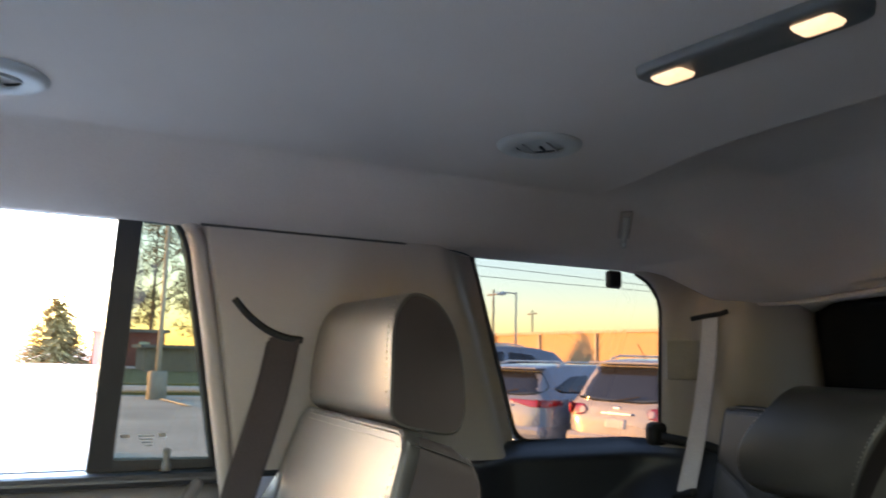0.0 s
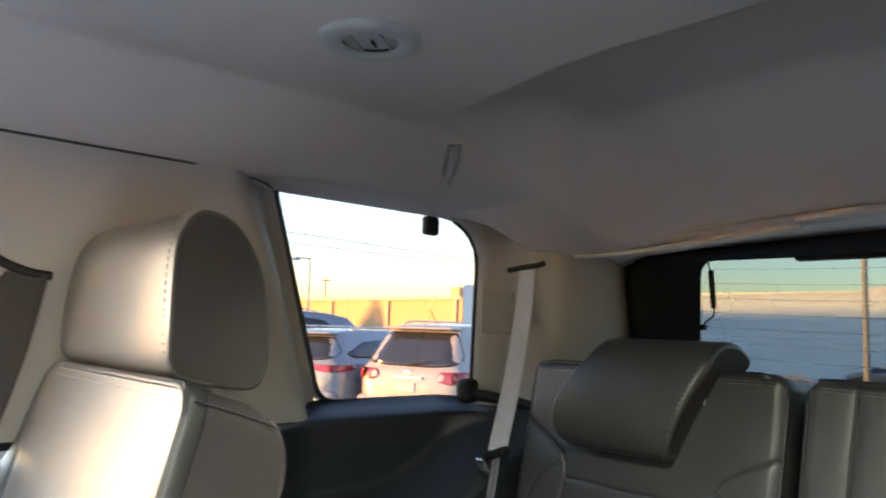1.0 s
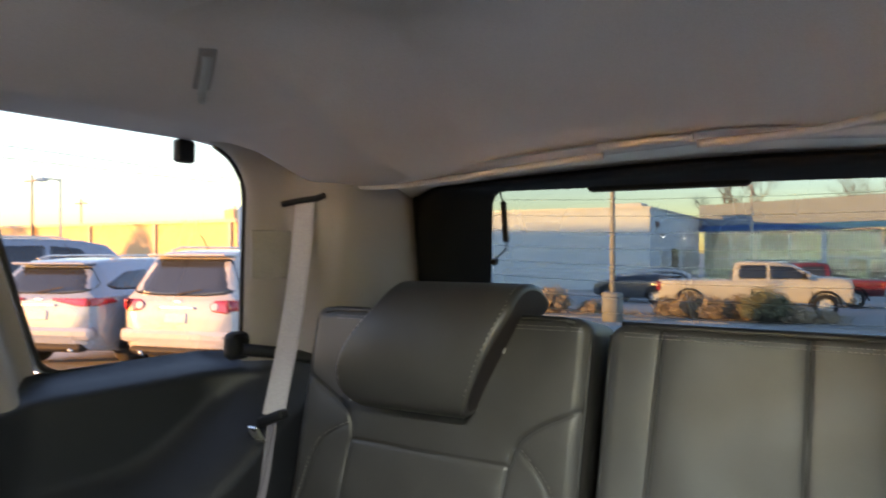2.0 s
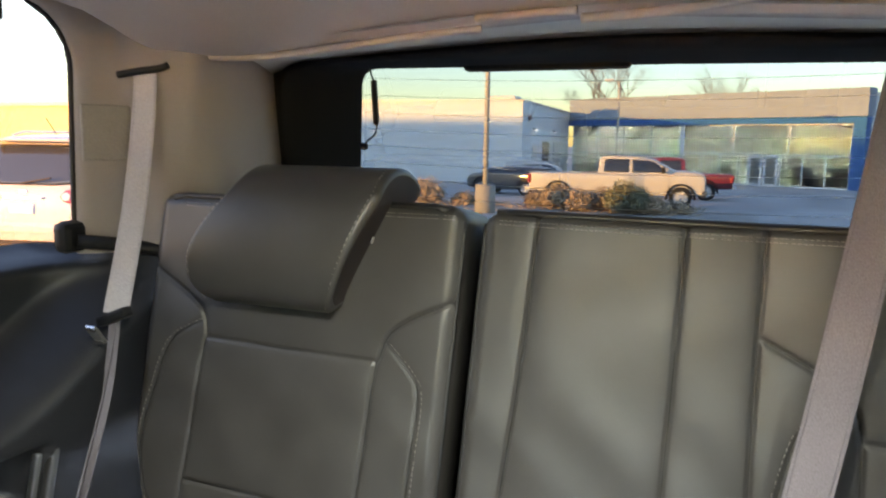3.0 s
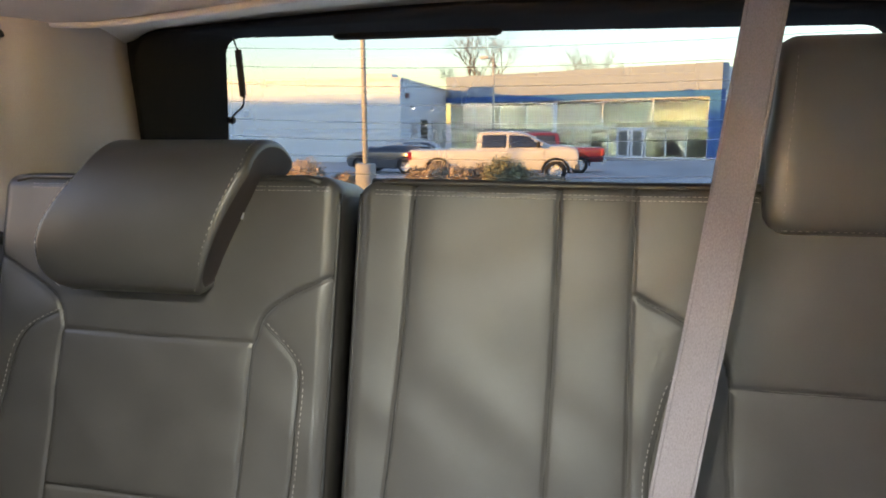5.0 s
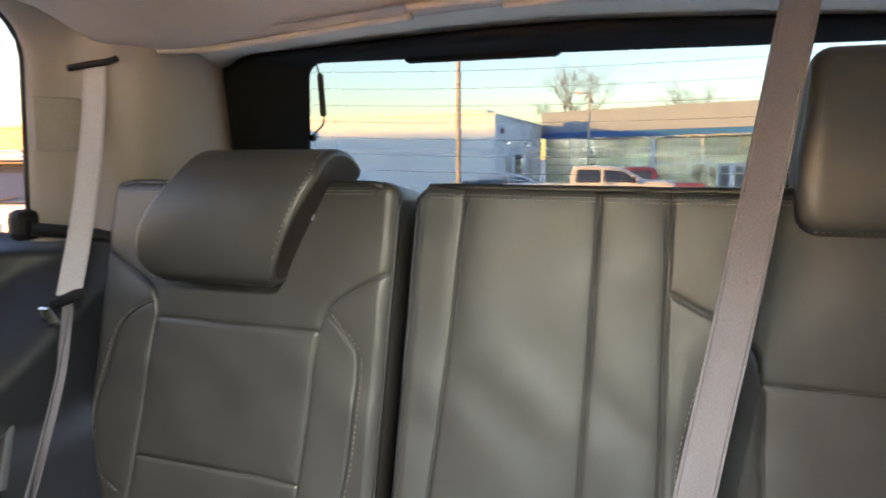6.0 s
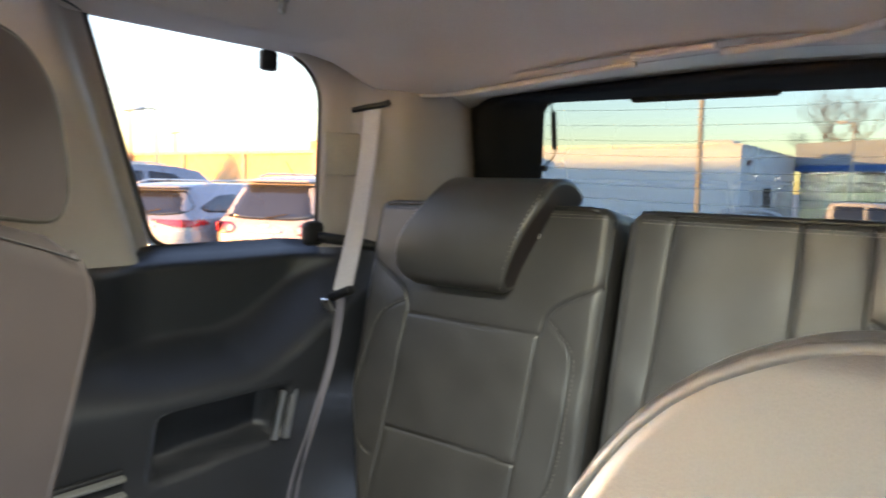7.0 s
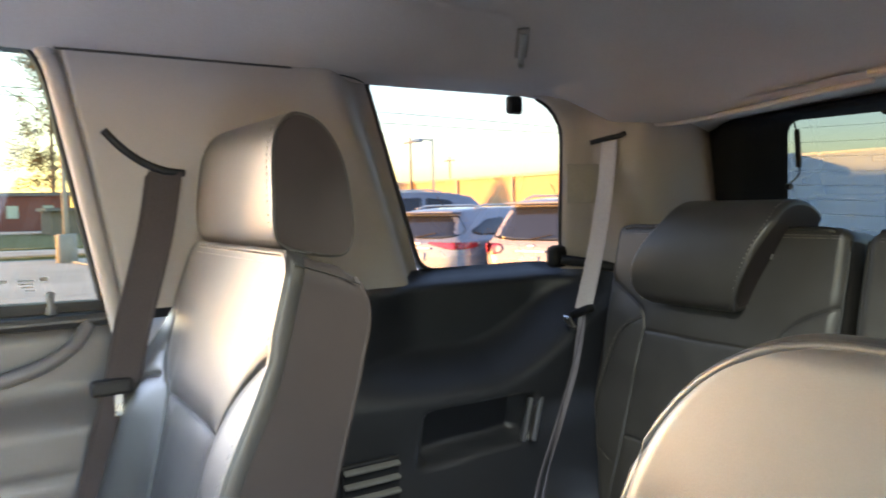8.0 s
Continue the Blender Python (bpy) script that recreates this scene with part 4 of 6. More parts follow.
    seat_cushion(b, -0.13, 0.69, 0.93, 1.36, 0.665, LEATHER)


third_row()


def second_plane(x, z, off):
    y = 0.516 + 0.30 * (z - 1.28) if z < 1.28 else 0.516 + 0.27 * (z - 1.28)
    return (x, y - off * 0.957, z + off * 0.287)


def captain_chair(m, name, label, top, inboard, round_top, head):
    s = thing(name, label, "seat", "second row seats")
    inner = lambda z: corner(inboard, inboard - round_top, z, top, round_top)
    outer = lambda z: corner(-0.655 - 0.35 * max(0, 1.36 - z) if z > 1.22 else -0.704 - 0.05 * (1.22 - z), -0.60, z, top, 0.04)
    seams = [
        [(-0.59, 1.186), (-0.47, 1.183), (-0.356, 1.180)],
        curve2([(-0.66, 1.290), (-0.631, 1.245), (-0.605, 1.205), (-0.59, 1.186), (-0.575, 1.10), (-0.560, 0.95), (-0.555, 0.80)]),
        curve2([(-0.258, 1.283), (-0.285, 1.268), (-0.315, 1.243), (-0.338, 1.212), (-0.356, 1.180), (-0.375, 1.10), (-0.385, 0.95), (-0.39, 0.80)]),
        curve2([(-0.619, 1.205), (-0.66, 1.19), (-0.70, 1.15)]),
    ]
    bolster = lambda X, Z: 0.035 * ease(-0.58, -0.66, X) * ease(1.30, 1.14, Z) + 0.014 * ease(-0.37, -0.31, X) * ease(1.27, 1.14, Z) - 0.006 * ease(1.22, 1.17, Z) * ease(-0.36, -0.40, X) * ease(-0.59, -0.55, X)

    def plane(x, z, off):
        p = second_plane(x, z, off)
        return (-m * p[0], p[1], p[2])
    back, on = padded_back("backrest", outer, inner, 0.72, top, seams, plane, LEATHER, s, roll=0.004 if m < 0 else 0.016, depth=0.020, puff=0.006, extra=bolster, round_top=round_top)

    def along(inset):
        """The edge of the cover, a little inside the outline: top, corner, side."""
        r, cx, cz = round_top - inset, inboard - round_top, top - round_top
        arc = [(cx + r * math.sin(q), cz + r * math.cos(q)) for q in np.linspace(0, math.pi / 2, 12)]
        return [(-0.60 + (cx + 0.60) * k / 20, top - inset) for k in range(20)] + arc + [(inner(z) - inset, z) for z in np.linspace(cz - 0.02, 0.85, 30)]
    for inset in ((0.009, 0.016) if m < 0 else (0.012,)):
        stitches("stitching", [along(inset)[:None if m < 0 else 18]], on, THREAD, back, "pale stitching", step=0.010, long=0.0065, wide=0.0008)
    # welt along the front edge of the cushion cover
    bm = bmesh.new()
    tube(bm, [on(x, z, -0.001) for x, z in along(0.005 if m < 0 else 0.006)], 0.0032 if m < 0 else 0.0028, 8)
    part("welt", bm, LEATHER, back, smooth=True)
    # side and rear body of the back
    near = 1 if m < 0 else 0
    zs = np.concatenate((np.linspace(0.72, top - 0.004 - round_top, 40), (top - 0.004 - round_top + round_top * np.sin(np.linspace(0, math.pi / 2, 31)))[1:]))
    nz = len(zs)
    verts, cols = [], 0
    for z in zs:
        row = []
        thick = 0.112 + 0.02 * (top - z)
        k = min(1.0, max(0.0, z - (top - 0.065)) / 0.062)
        thick -= 0.055 * (1 - math.sqrt(max(0.0, 1 - k * k)))
        front = float(bolster(np.array([inner(z) - 0.012]), np.array([z]))[0])
        ring = [(outer(z) + 0.006, 0.02), (outer(z) + 0.002, 0.05), (outer(z) + 0.012, thick - 0.012), (outer(z) + 0.035, thick), (-0.45, thick + 0.004), (inner(z) - 0.030, thick), (inner(z) - 0.006, thick - 0.012), (inner(z) + 0.002 * near, 0.055), (inner(z) + (0.0015 if near else -0.003), 0.012 - front if near else 0.02)]
        for x, dd in ring:
            row.append(plane(x, z, -dd))
        cols = len(row)
        verts += row
    faces = grid_faces(cols, nz)
    faces.append(tuple((nz - 1) * cols + i for i in range(cols)))
    # side and rear in the shade-darkened leather
    cover = mesh_object("back_cover", verts, faces, LEATHER_SIDE, s, "side and rear cover, leather darkened for shade")
    cover.data.set_sharp_from_angle(angle=radians(38))
    zt = top - 0.013
    if m < 0:
        edge = []
        for z in np.concatenate((np.linspace(top - 0.012, top - 0.07, 10), np.linspace(top - 0.085, 0.80, 30))):
            k = min(1.0, max(0.0, z - (top - 0.065)) / 0.062)
            deep = 0.112 + 0.02 * (top - z) - 0.055 * (1 - math.sqrt(max(0.0, 1 - k * k)))
            edge.append(plane(inner(z) - 0.009, z, -(deep - 0.010)))
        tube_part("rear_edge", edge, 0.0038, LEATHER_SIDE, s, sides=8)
        tube_part("side_seam", smooth_path([plane(inner(zt) + 0.003, zt, 0.0), plane(inner(zt - 0.002) + 0.0025, zt - 0.002, -0.055), plane(inner(zt - 0.004) - 0.001, zt - 0.004, -0.080)], 5), 0.0009, PIPING, s)
    # headrest
    sec = [(p.x, p.y) for p in smooth_path([(0.560, 1.392, 0), (0.546, 1.406, 0), (0.546, 1.46, 0), (0.553, 1.515, 0), (0.570, 1.543, 0), (0.592, 1.551, 0), (0.620, 1.537, 0), (0.640, 1.495, 0), (0.646, 1.43, 0), (0.644, 1.397, 0), (0.626, 1.380, 0), (0.560, 1.390, 0)], 6)][:-1]
    xa, xb = (-0.630, -head) if m < 0 else (head, 0.65)
    pad = cushion_block(sec, xa, xb, LEATHER, "headrest", s, 0.005, label="black leather headrest", taper=lambda z: 1 - 0.16 * max(0, (z - 1.43) / 0.12) ** 1.5)
    front = curve2([(0.552, 1.402), (0.544, 1.42), (0.5435, 1.46), (0.5505, 1.515), (0.568, 1.547), (0.590, 1.552)], 8)
    midx = (xa + xb) / 2
    for xx in (xa + 0.001, xb - 0.001):
        loop = resample(sec, 60)
        rim = [Vector((midx + (xx - midx) * (1 - 0.16 * max(0, (p.y - 1.43) / 0.12) ** 1.5), 0.597 + (p.x - 0.597) * 0.965, 1.465 + (p.y - 1.465) * 0.975)) for p in loop]
        first = max(range(60), key=lambda i: loop[i].x)
        ahead = [rim[(first + i) % 60] for i in range(60) if loop[(first + i) % 60].x < 0.592]
        tube_part("welt", ahead, 0.0022, LEATHER, pad, sides=6)
    for xx in (xa + 0.005, xb - 0.005):
        stitches("stitching", [front], lambda a, c, lift, xx=xx: (midx + (xx - midx) * (1 - 0.16 * max(0, (c - 1.43) / 0.12) ** 1.5), a - lift - 0.0005, c + lift), THREAD, pad, "pale stitched seam", wide=0.0014)
    for x in (-0.43, -0.53):
        headrest_post(s, -m * x, 0.60, 1.34, 1.42)
    # cushion
    bm = bmesh.new()
    box(bm, (m * 0.475, 0.22, 0.78), (0.46, 0.50, 0.15), 0.04, Matrix.Rotation(radians(5), 4, "X"), 4)
    part("seat_base", bm, LEATHER, s, smooth=True)
    bm = bmesh.new()
    box(bm, (m * 0.475, 0.25, 0.58), (0.36, 0.36, 0.28), 0.03)
    part("pedestal", bm, TRIM_DARK, s)
    return s


captain_chair(-1, "captain_chair", "black leather second-row chair beside the open window, sun on its front", 1.394, -0.250, 0.030, 0.318)
captain_chair(1, "captain_chair", "black leather second-row chair close beside the aisle, in shade", 1.386, -0.225, 0.105, 0.356)


def front_seat(x):
    """An unseen front seat, added to keep part of the windscreen's light from the rows behind it."""
    s = thing("front_seat", "black leather front seat with its headrest up", "seat", "front seats")
    back = [(p.x, p.y) for p in smooth_path([(-0.86, 0.74, 0), (-0.80, 1.00, 0), (-0.72, 1.30, 0), (-0.67, 1.385, 0), (-0.62, 1.37, 0), (-0.62, 1.28, 0), (-0.68, 1.00, 0), (-0.73, 0.74, 0), (-0.86, 0.74, 0)], 5)][:-1]
    cushion_block(back, x - 0.25, x + 0.25, LEATHER, "backrest", s, 0.05)
    head = [(p.x, p.y) for p in smooth_path([(-0.70, 1.40, 0), (-0.71, 1.50, 0), (-0.67, 1.56, 0), (-0.61, 1.55, 0), (-0.59, 1.46, 0), (-0.62, 1.40, 0), (-0.70, 1.40, 0)], 5)][:-1]
    cushion_block(head, x - 0.14, x + 0.14, LEATHER, "headrest", s, 0.03)
    base = [(p.x, p.y) for p in smooth_path([(-1.32, 0.62, 0), (-1.34, 0.76, 0), (-1.25, 0.82, 0), (-0.90, 0.77, 0), (-0.76, 0.74, 0), (-0.76, 0.60, 0), (-1.32, 0.62, 0)], 5)][:-1]
    cushion_block(base, x - 0.26, x + 0.26, LEATHER, "seat_base", s, 0.05)
    box_part("pedestal", (x, -1.02, 0.535), (0.40, 0.46, 0.15), TRIM_DARK, s, 0.02)
    for q in (-0.06, 0.06):
        headrest_post(s, x + q, -0.655, 1.36, 1.42)


front_seat(-0.42)
front_seat(0.42)


# ---- seat belts ----
def belt(name, label, pts, across, wide, mat, n=10):
    b = thing(name, label, "seat belt", "seat belts")
    path = smooth_path(pts, n)
    k = len(path) - 1
    acr = [Vector(across[0]).lerp(Vector(across[1]), i / k) for i in range(k + 1)]
    bm = bmesh.new()
    ribbon(bm, path, acr, 0.0018, wide)
    part("webbing", bm, mat, b)
    # stitched edges of the weave
    for f in (-0.42, 0.42):
        line = []
        for i, p in enumerate(path):
            a, c = path[max(0, i - 1)], path[min(k, i + 1)]
            d = (c - a).normalized()
            w = (acr[i] - d * acr[i].dot(d)).normalized()
            nn = d.cross(w)
            if nn.y > 0:
                nn = -nn
            line.append(p + w * wide * f + nn * 0.001)
        tube_part("edge_weave", line, 0.0009, mat, b, sides=4)
    return b


b3 = belt("seat_belt", "grey seat belt hanging from the rear pillar slot", [(-0.684, 1.434, 1.574), (-0.682, 1.424, 1.50), (-0.678, 1.392, 1.36), (-0.668, 1.338, 1.215)], ((1, 0.3, 0), (1, 0.55, 0)), 0.036, WEB)
# lower run of the same strap, its shade put into the darker webbing
bm = bmesh.new()
ribbon(bm, smooth_path([(-0.668, 1.338, 1.215), (-0.672, 1.318, 1.10), (-0.672, 1.27, 0.97), (-0.675, 1.235, 0.86), (-0.675, 1.20, 0.70)], 8), [Vector((0.6, 0.8, 0)).lerp(Vector((0.25, -0.97, 0)), i / 32) for i in range(33)], 0.0018, 0.015)
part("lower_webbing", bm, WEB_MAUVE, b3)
bm = bmesh.new()
ribbon(bm, smooth_path([(-0.664, 1.335, 1.205), (-0.668, 1.308, 1.10), (-0.668, 1.255, 0.97), (-0.672, 1.212, 0.86), (-0.672, 1.18, 0.70)], 8), [Vector((0.6, -0.8, 0)).lerp(Vector((0.3, -0.95, 0)), i / 32) for i in range(33)], 0.0018, 0.010)
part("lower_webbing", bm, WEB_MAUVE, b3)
box_part("tongue_head", (-0.664, 1.332, 1.212), (0.058, 0.022, 0.016), BLACK, b3, 0.005, "black tongue grip", Matrix.Rotation(radians(-22), 4, "Y"))
box_part("tongue", (-0.668, 1.300, 1.192), (0.020, 0.006, 0.034), STEEL, b3, 0.002, "bright steel tongue", Matrix.Rotation(radians(35), 4, "X"))
bm = bmesh.new()
tube(bm, smooth_path([(-0.722, 1.417, 1.566), (-0.69, 1.428, 1.572), (-0.66, 1.437, 1.576), (-0.646, 1.441, 1.581)], 5), 0.0055, 8)
part("slot_bezel", bm, BLACK, b3, "black slot bezel", smooth=True)

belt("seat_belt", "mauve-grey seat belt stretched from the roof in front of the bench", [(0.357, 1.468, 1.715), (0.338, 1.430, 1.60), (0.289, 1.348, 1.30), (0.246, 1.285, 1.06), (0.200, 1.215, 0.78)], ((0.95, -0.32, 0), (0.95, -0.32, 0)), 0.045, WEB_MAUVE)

b2 = belt("seat_belt", "seat belt darkened for shade, running down from the curved slot in the pillar", [(-0.655, 0.508, 1.498), (-0.656, 0.49, 1.40), (-0.660, 0.455, 1.27), (-0.660, 0.44, 1.20), (-0.668, 0.415, 1.10), (-0.668, 0.385, 0.98), (-0.668, 0.34, 0.80)], ((0.25, 1, 0), (0.25, 1, 0)), 0.050, WEB_SHADE)
bm = bmesh.new()
tube(bm, smooth_path([(-0.652, 0.428, 1.552), (-0.651, 0.450, 1.528), (-0.652, 0.480, 1.507), (-0.654, 0.510, 1.496), (-0.655, 0.536, 1.493)], 6), 0.0055, 8)
part("slot_bezel", bm, BLACK, b2, "black curved slot bezel", smooth=True)
box_part("tongue_head", (-0.660, 0.424, 1.190), (0.020, 0.056, 0.024), BLACK, b2, 0.006, "black tongue grip")
box_part("tongue", (-0.655, 0.432, 1.165), (0.006, 0.012, 0.034), STEEL, b2, 0.002, "bright steel tongue")


# ---- small fittings on the quarter panel ----
def pocket_grip():
    g = thing("pocket_grip", "satin metal grip strip at the edge of the panel pocket", "grip")
    bm = bmesh.new()
    box(bm, (-0.684, 1.222, 1.003), (0.014, 0.014, 0.096), 0.004, Matrix.Rotation(radians(-14), 4, "X"))
    part("grip_bar", bm, CHROME, g)
    bm = bmesh.new()
    box(bm, (-0.690, 1.201, 1.001), (0.010, 0.011, 0.090), 0.003, Matrix.Rotation(radians(-14), 4, "X"))
    part("inner_strip", bm, CHROME, g)


pocket_grip()


def floor_vent():
    v = thing("panel_vent", "dark slatted air vent low in the quarter panel", "vent")
    bm = bmesh.new()
    box(bm, (-0.690, 0.845, 0.925), (0.012, 0.115, 0.13), 0.004)
    part("backing", bm, BLACK, v)
    for k in range(5):
        box_part("slat", (-0.680, 0.845, 0.978 - 0.025 * k), (0.014, 0.11, 0.0065), HOUSING, v, 0.003, turn=Matrix.Rotation(radians(20), 4, "Y"))


floor_vent()


def speaker_patch():
    bm = bmesh.new()
    box(bm, (0, 0, 0), (0.006, 0.075, 0.085), 0.0025)
    ob = part("speaker_grille", bm, GRILLE, None, "small square grey grille on the rear pillar trim")
    ob.matrix_world = Matrix.Translation((-0.735, 1.405, 1.478)) @ Matrix.Rotation(radians(-32), 4, "Z")
    tagged(ob, category="grille")


speaker_patch()


# ---- outside ----
ASPHALT = material("asphalt", (0.50, 0.485, 0.46), 0.9, vary=0.25, scale=0.35, fine=0.3, fine_scale=40, bump=0.01)
CONCRETE = material("concrete", (0.36, 0.34, 0.31), 0.85, vary=0.15, scale=2, fine=0.15, fine_scale=60, bump=0.004)
STUCCO = material("stucco", (0.80, 0.80, 0.785), 0.9, vary=0.07, scale=0.4, fine=0.1, fine_scale=30, bump=0.004)
# stucco with the cool tone of sky-lit shade put into its colour
STUCCO_SHADE = material("shade_toned_stucco", (0.74, 0.80, 0.80), 0.9, vary=0.04, scale=0.3, fine=0.06, fine_scale=30, bump=0.002)
METAL_WALL = material("ribbed_metal_wall", (0.52, 0.35, 0.20), 0.6, vary=0.08, scale=0.5, fine=0.05, fine_scale=30)
# fascia darkened and blued: the parapet's shade is put into the colour
SHADED_PANEL = material("shaded_panel", (0.28, 0.33, 0.38), 0.85, vary=0.04, scale=0.3)
BLUE_PANEL = material("blue_panel", (0.018, 0.15, 0.36), 0.75, vary=0.06, scale=0.6, spec=0.2)
ALU = material("aluminium_frame", (0.66, 0.66, 0.65), 0.45, metal=0.2, vary=0.05)
SHOP_GLASS = material("shop_glass", (0.47, 0.54, 0.44), 0.3, vary=0.25, scale=0.35, spec=0.35)
FRONT_GLASS = glass_material("showroom_glass", (0.72, 0.80, 0.79), 0.02)
SHOW_WALL = material("showroom_wall_paint", (0.76, 0.79, 0.73), 0.8, vary=0.05, scale=0.5)
SHOW_FLOOR = material("showroom_floor_tile", (0.58, 0.56, 0.50), 0.3, vary=0.08, scale=1.0)
WHITE_FRAME = material("white_frame_paint", (0.82, 0.82, 0.80), 0.5, vary=0.04)
DOOR_GLASS = material("door_glass", (0.16, 0.18, 0.165), 0.3, vary=0.2, scale=1.0)
POLE = material("pole_paint", (0.50, 0.45, 0.38), 0.6, vary=0.1, scale=3)
WOOD_POLE = material("pole_wood", (0.24, 0.20, 0.165), 0.9, vary=0.2, scale=4, bump=0.004)
GRASS = material("dry_grass", (0.20, 0.17, 0.07), 0.95, vary=0.3, scale=1.5, fine=0.3, fine_scale=40, bump=0.02)
BUSH = material("dry_bush", (0.52, 0.38, 0.27), 0.95, vary=0.3, scale=3, per_object=0.2)
SHRUB = material("green_shrub", (0.24, 0.24, 0.15), 0.9, vary=0.3, scale=4)
BARK = material("bark", (0.22, 0.17, 0.135), 0.95, vary=0.25, scale=6, bump=0.006)
NEEDLE = material("spruce_needles", (0.12, 0.10, 0.045), 0.9, vary=0.3, scale=3)
LEAF = material("autumn_leaves", (0.19, 0.14, 0.06), 0.9, vary=0.3, scale=3)
PAINT_LINE = material("line_paint", (0.6, 0.58, 0.52), 0.8, vary=0.15, scale=6)
CAR_WHITE = material("white_car_paint", (0.40, 0.39, 0.385), 0.25, vary=0.03, scale=2, coat=0.8)
# lighter white for the pickup, the low sun's warmth put into the paint
CAR_WARM = material("sun_warmed_car_paint", (0.60, 0.56, 0.50), 0.3, vary=0.04, scale=2, coat=0.5)
CAR_SILVER = material("silver_blue_car_paint", (0.27, 0.31, 0.36), 0.3, metal=0.2, vary=0.03, scale=2, coat=0.8)
CAR_BLUE = material("blue_grey_car_paint", (0.20, 0.25, 0.31), 0.3, metal=0.35, vary=0.03, scale=2, coat=0.8)
CAR_DARK = material("dark_car_paint", (0.10, 0.108, 0.115), 0.3, metal=0.4, vary=0.03, coat=0.8)
CAR_RED = material("red_car_paint", (0.20, 0.02, 0.025), 0.3, vary=0.03, coat=0.8)
CAR_GLASS = material("car_glass", (0.030, 0.034, 0.040), 0.06, vary=0.05, scale=2, spec=0.8)
TAIL_RED = material("tail_light_red", (0.42, 0.015, 0.02), 0.15, vary=0.05, coat=1.0)
TAIL_CLEAR = material("tail_light_clear", (0.6, 0.45, 0.42), 0.15, vary=0.05, coat=1.0)
TYRE = material("tyre", (0.02, 0.02, 0.02), 0.9, vary=0.1)
PLATE = material("plate", (0.5, 0.52, 0.55), 0.5, vary=0.1)
BRICK_RED = material("red_cladding", (0.27, 0.085, 0.065), 0.8, vary=0.1)
SHOW_LAMP = glow_material("showroom_lamp_lens", (1.0, 0.97, 0.88), 1.9)
LIT = glow_material("wall_lamp_lens", (1.0, 0.95, 0.85), 1.0)


def ground_z(x, y):
    """The lot falls away behind the car."""
    return -0.12 - 0.012 * min(8.0, max(0.0, y)) - 0.0293 * min(24.0, max(0.0, y - 8.0)) - 0.015 * max(0.0, y - 32.0)


def ground_sheet():
    ys = [-1500, -300, -80, -30, 0, 4, 8, 14, 20, 26, 32, 45, 60, 90, 150, 400]
    xs = [-1500, -300, -100, -50, -25, -10, 0, 10, 25, 60, 200, 1500]
    ys.append(1500)
    verts = [(x, y, ground_z(x, min(y, 150.0))) for y in ys for x in xs]
    ob = mesh_object("ground", verts, grid_faces(len(xs), len(ys)), ASPHALT, smooth=False)
    tagged(ob, "pale worn parking lot", "ground", kind="structure")


ground_sheet()


def window_grid(parent, p0, p1, z0, z1, cols, rows, mat_frame, out):
    """A glazed front between two plan points, each pane and bar a mesh of its own."""
    a, b = Vector((*p0, 0)), Vector((*p1, 0))
    d = (b - a)
    n = Vector(out)
    ang = math.atan2(d.y, d.x)
    w = d.length / cols
    for i in range(cols):
        for j in range(rows):
            h = (z1 - z0) / rows
            c = a + d * ((i + 0.5) / cols) + n * 0.05
            box_part("pane", (c.x, c.y, z0 + h * (j + 0.5)), (w - 0.1, 0.03, h - 0.1), FRONT_GLASS, parent, turn=Matrix.Rotation(ang, 4, "Z"))
    for i in range(cols + 1):
        c = a + d * (i / cols) + n * 0.09
        box_part("mullion", (c.x, c.y, (z0 + z1) / 2), (0.08, 0.12, z1 - z0), mat_frame, parent, turn=Matrix.Rotation(ang, 4, "Z"))
    for j in range(rows + 1):
        c = (a + b) / 2 + n * 0.085
        box_part("transom", (c.x, c.y, z0 + (z1 - z0) * j / rows), (d.length, 0.1, 0.1), mat_frame, parent, turn=Matrix.Rotation(ang, 4, "Z"))


def slab(name, parent, pts, z0, z1, mat, label=""):
    """A prism over a plan outline."""
    bm = bmesh.new()
    lo = [bm.verts.new((x, y, z0)) for x, y in pts]
    hi = [bm.verts.new((x, y, z1)) for x, y in pts]
    bm.faces.new(lo[::-1])
    bm.faces.new(hi)
    for i in range(len(pts)):
        bm.faces.new((lo[i], lo[(i + 1) % len(pts)], hi[(i + 1) % len(pts)], hi[i]))
    return part(name, bm, mat, parent, label)


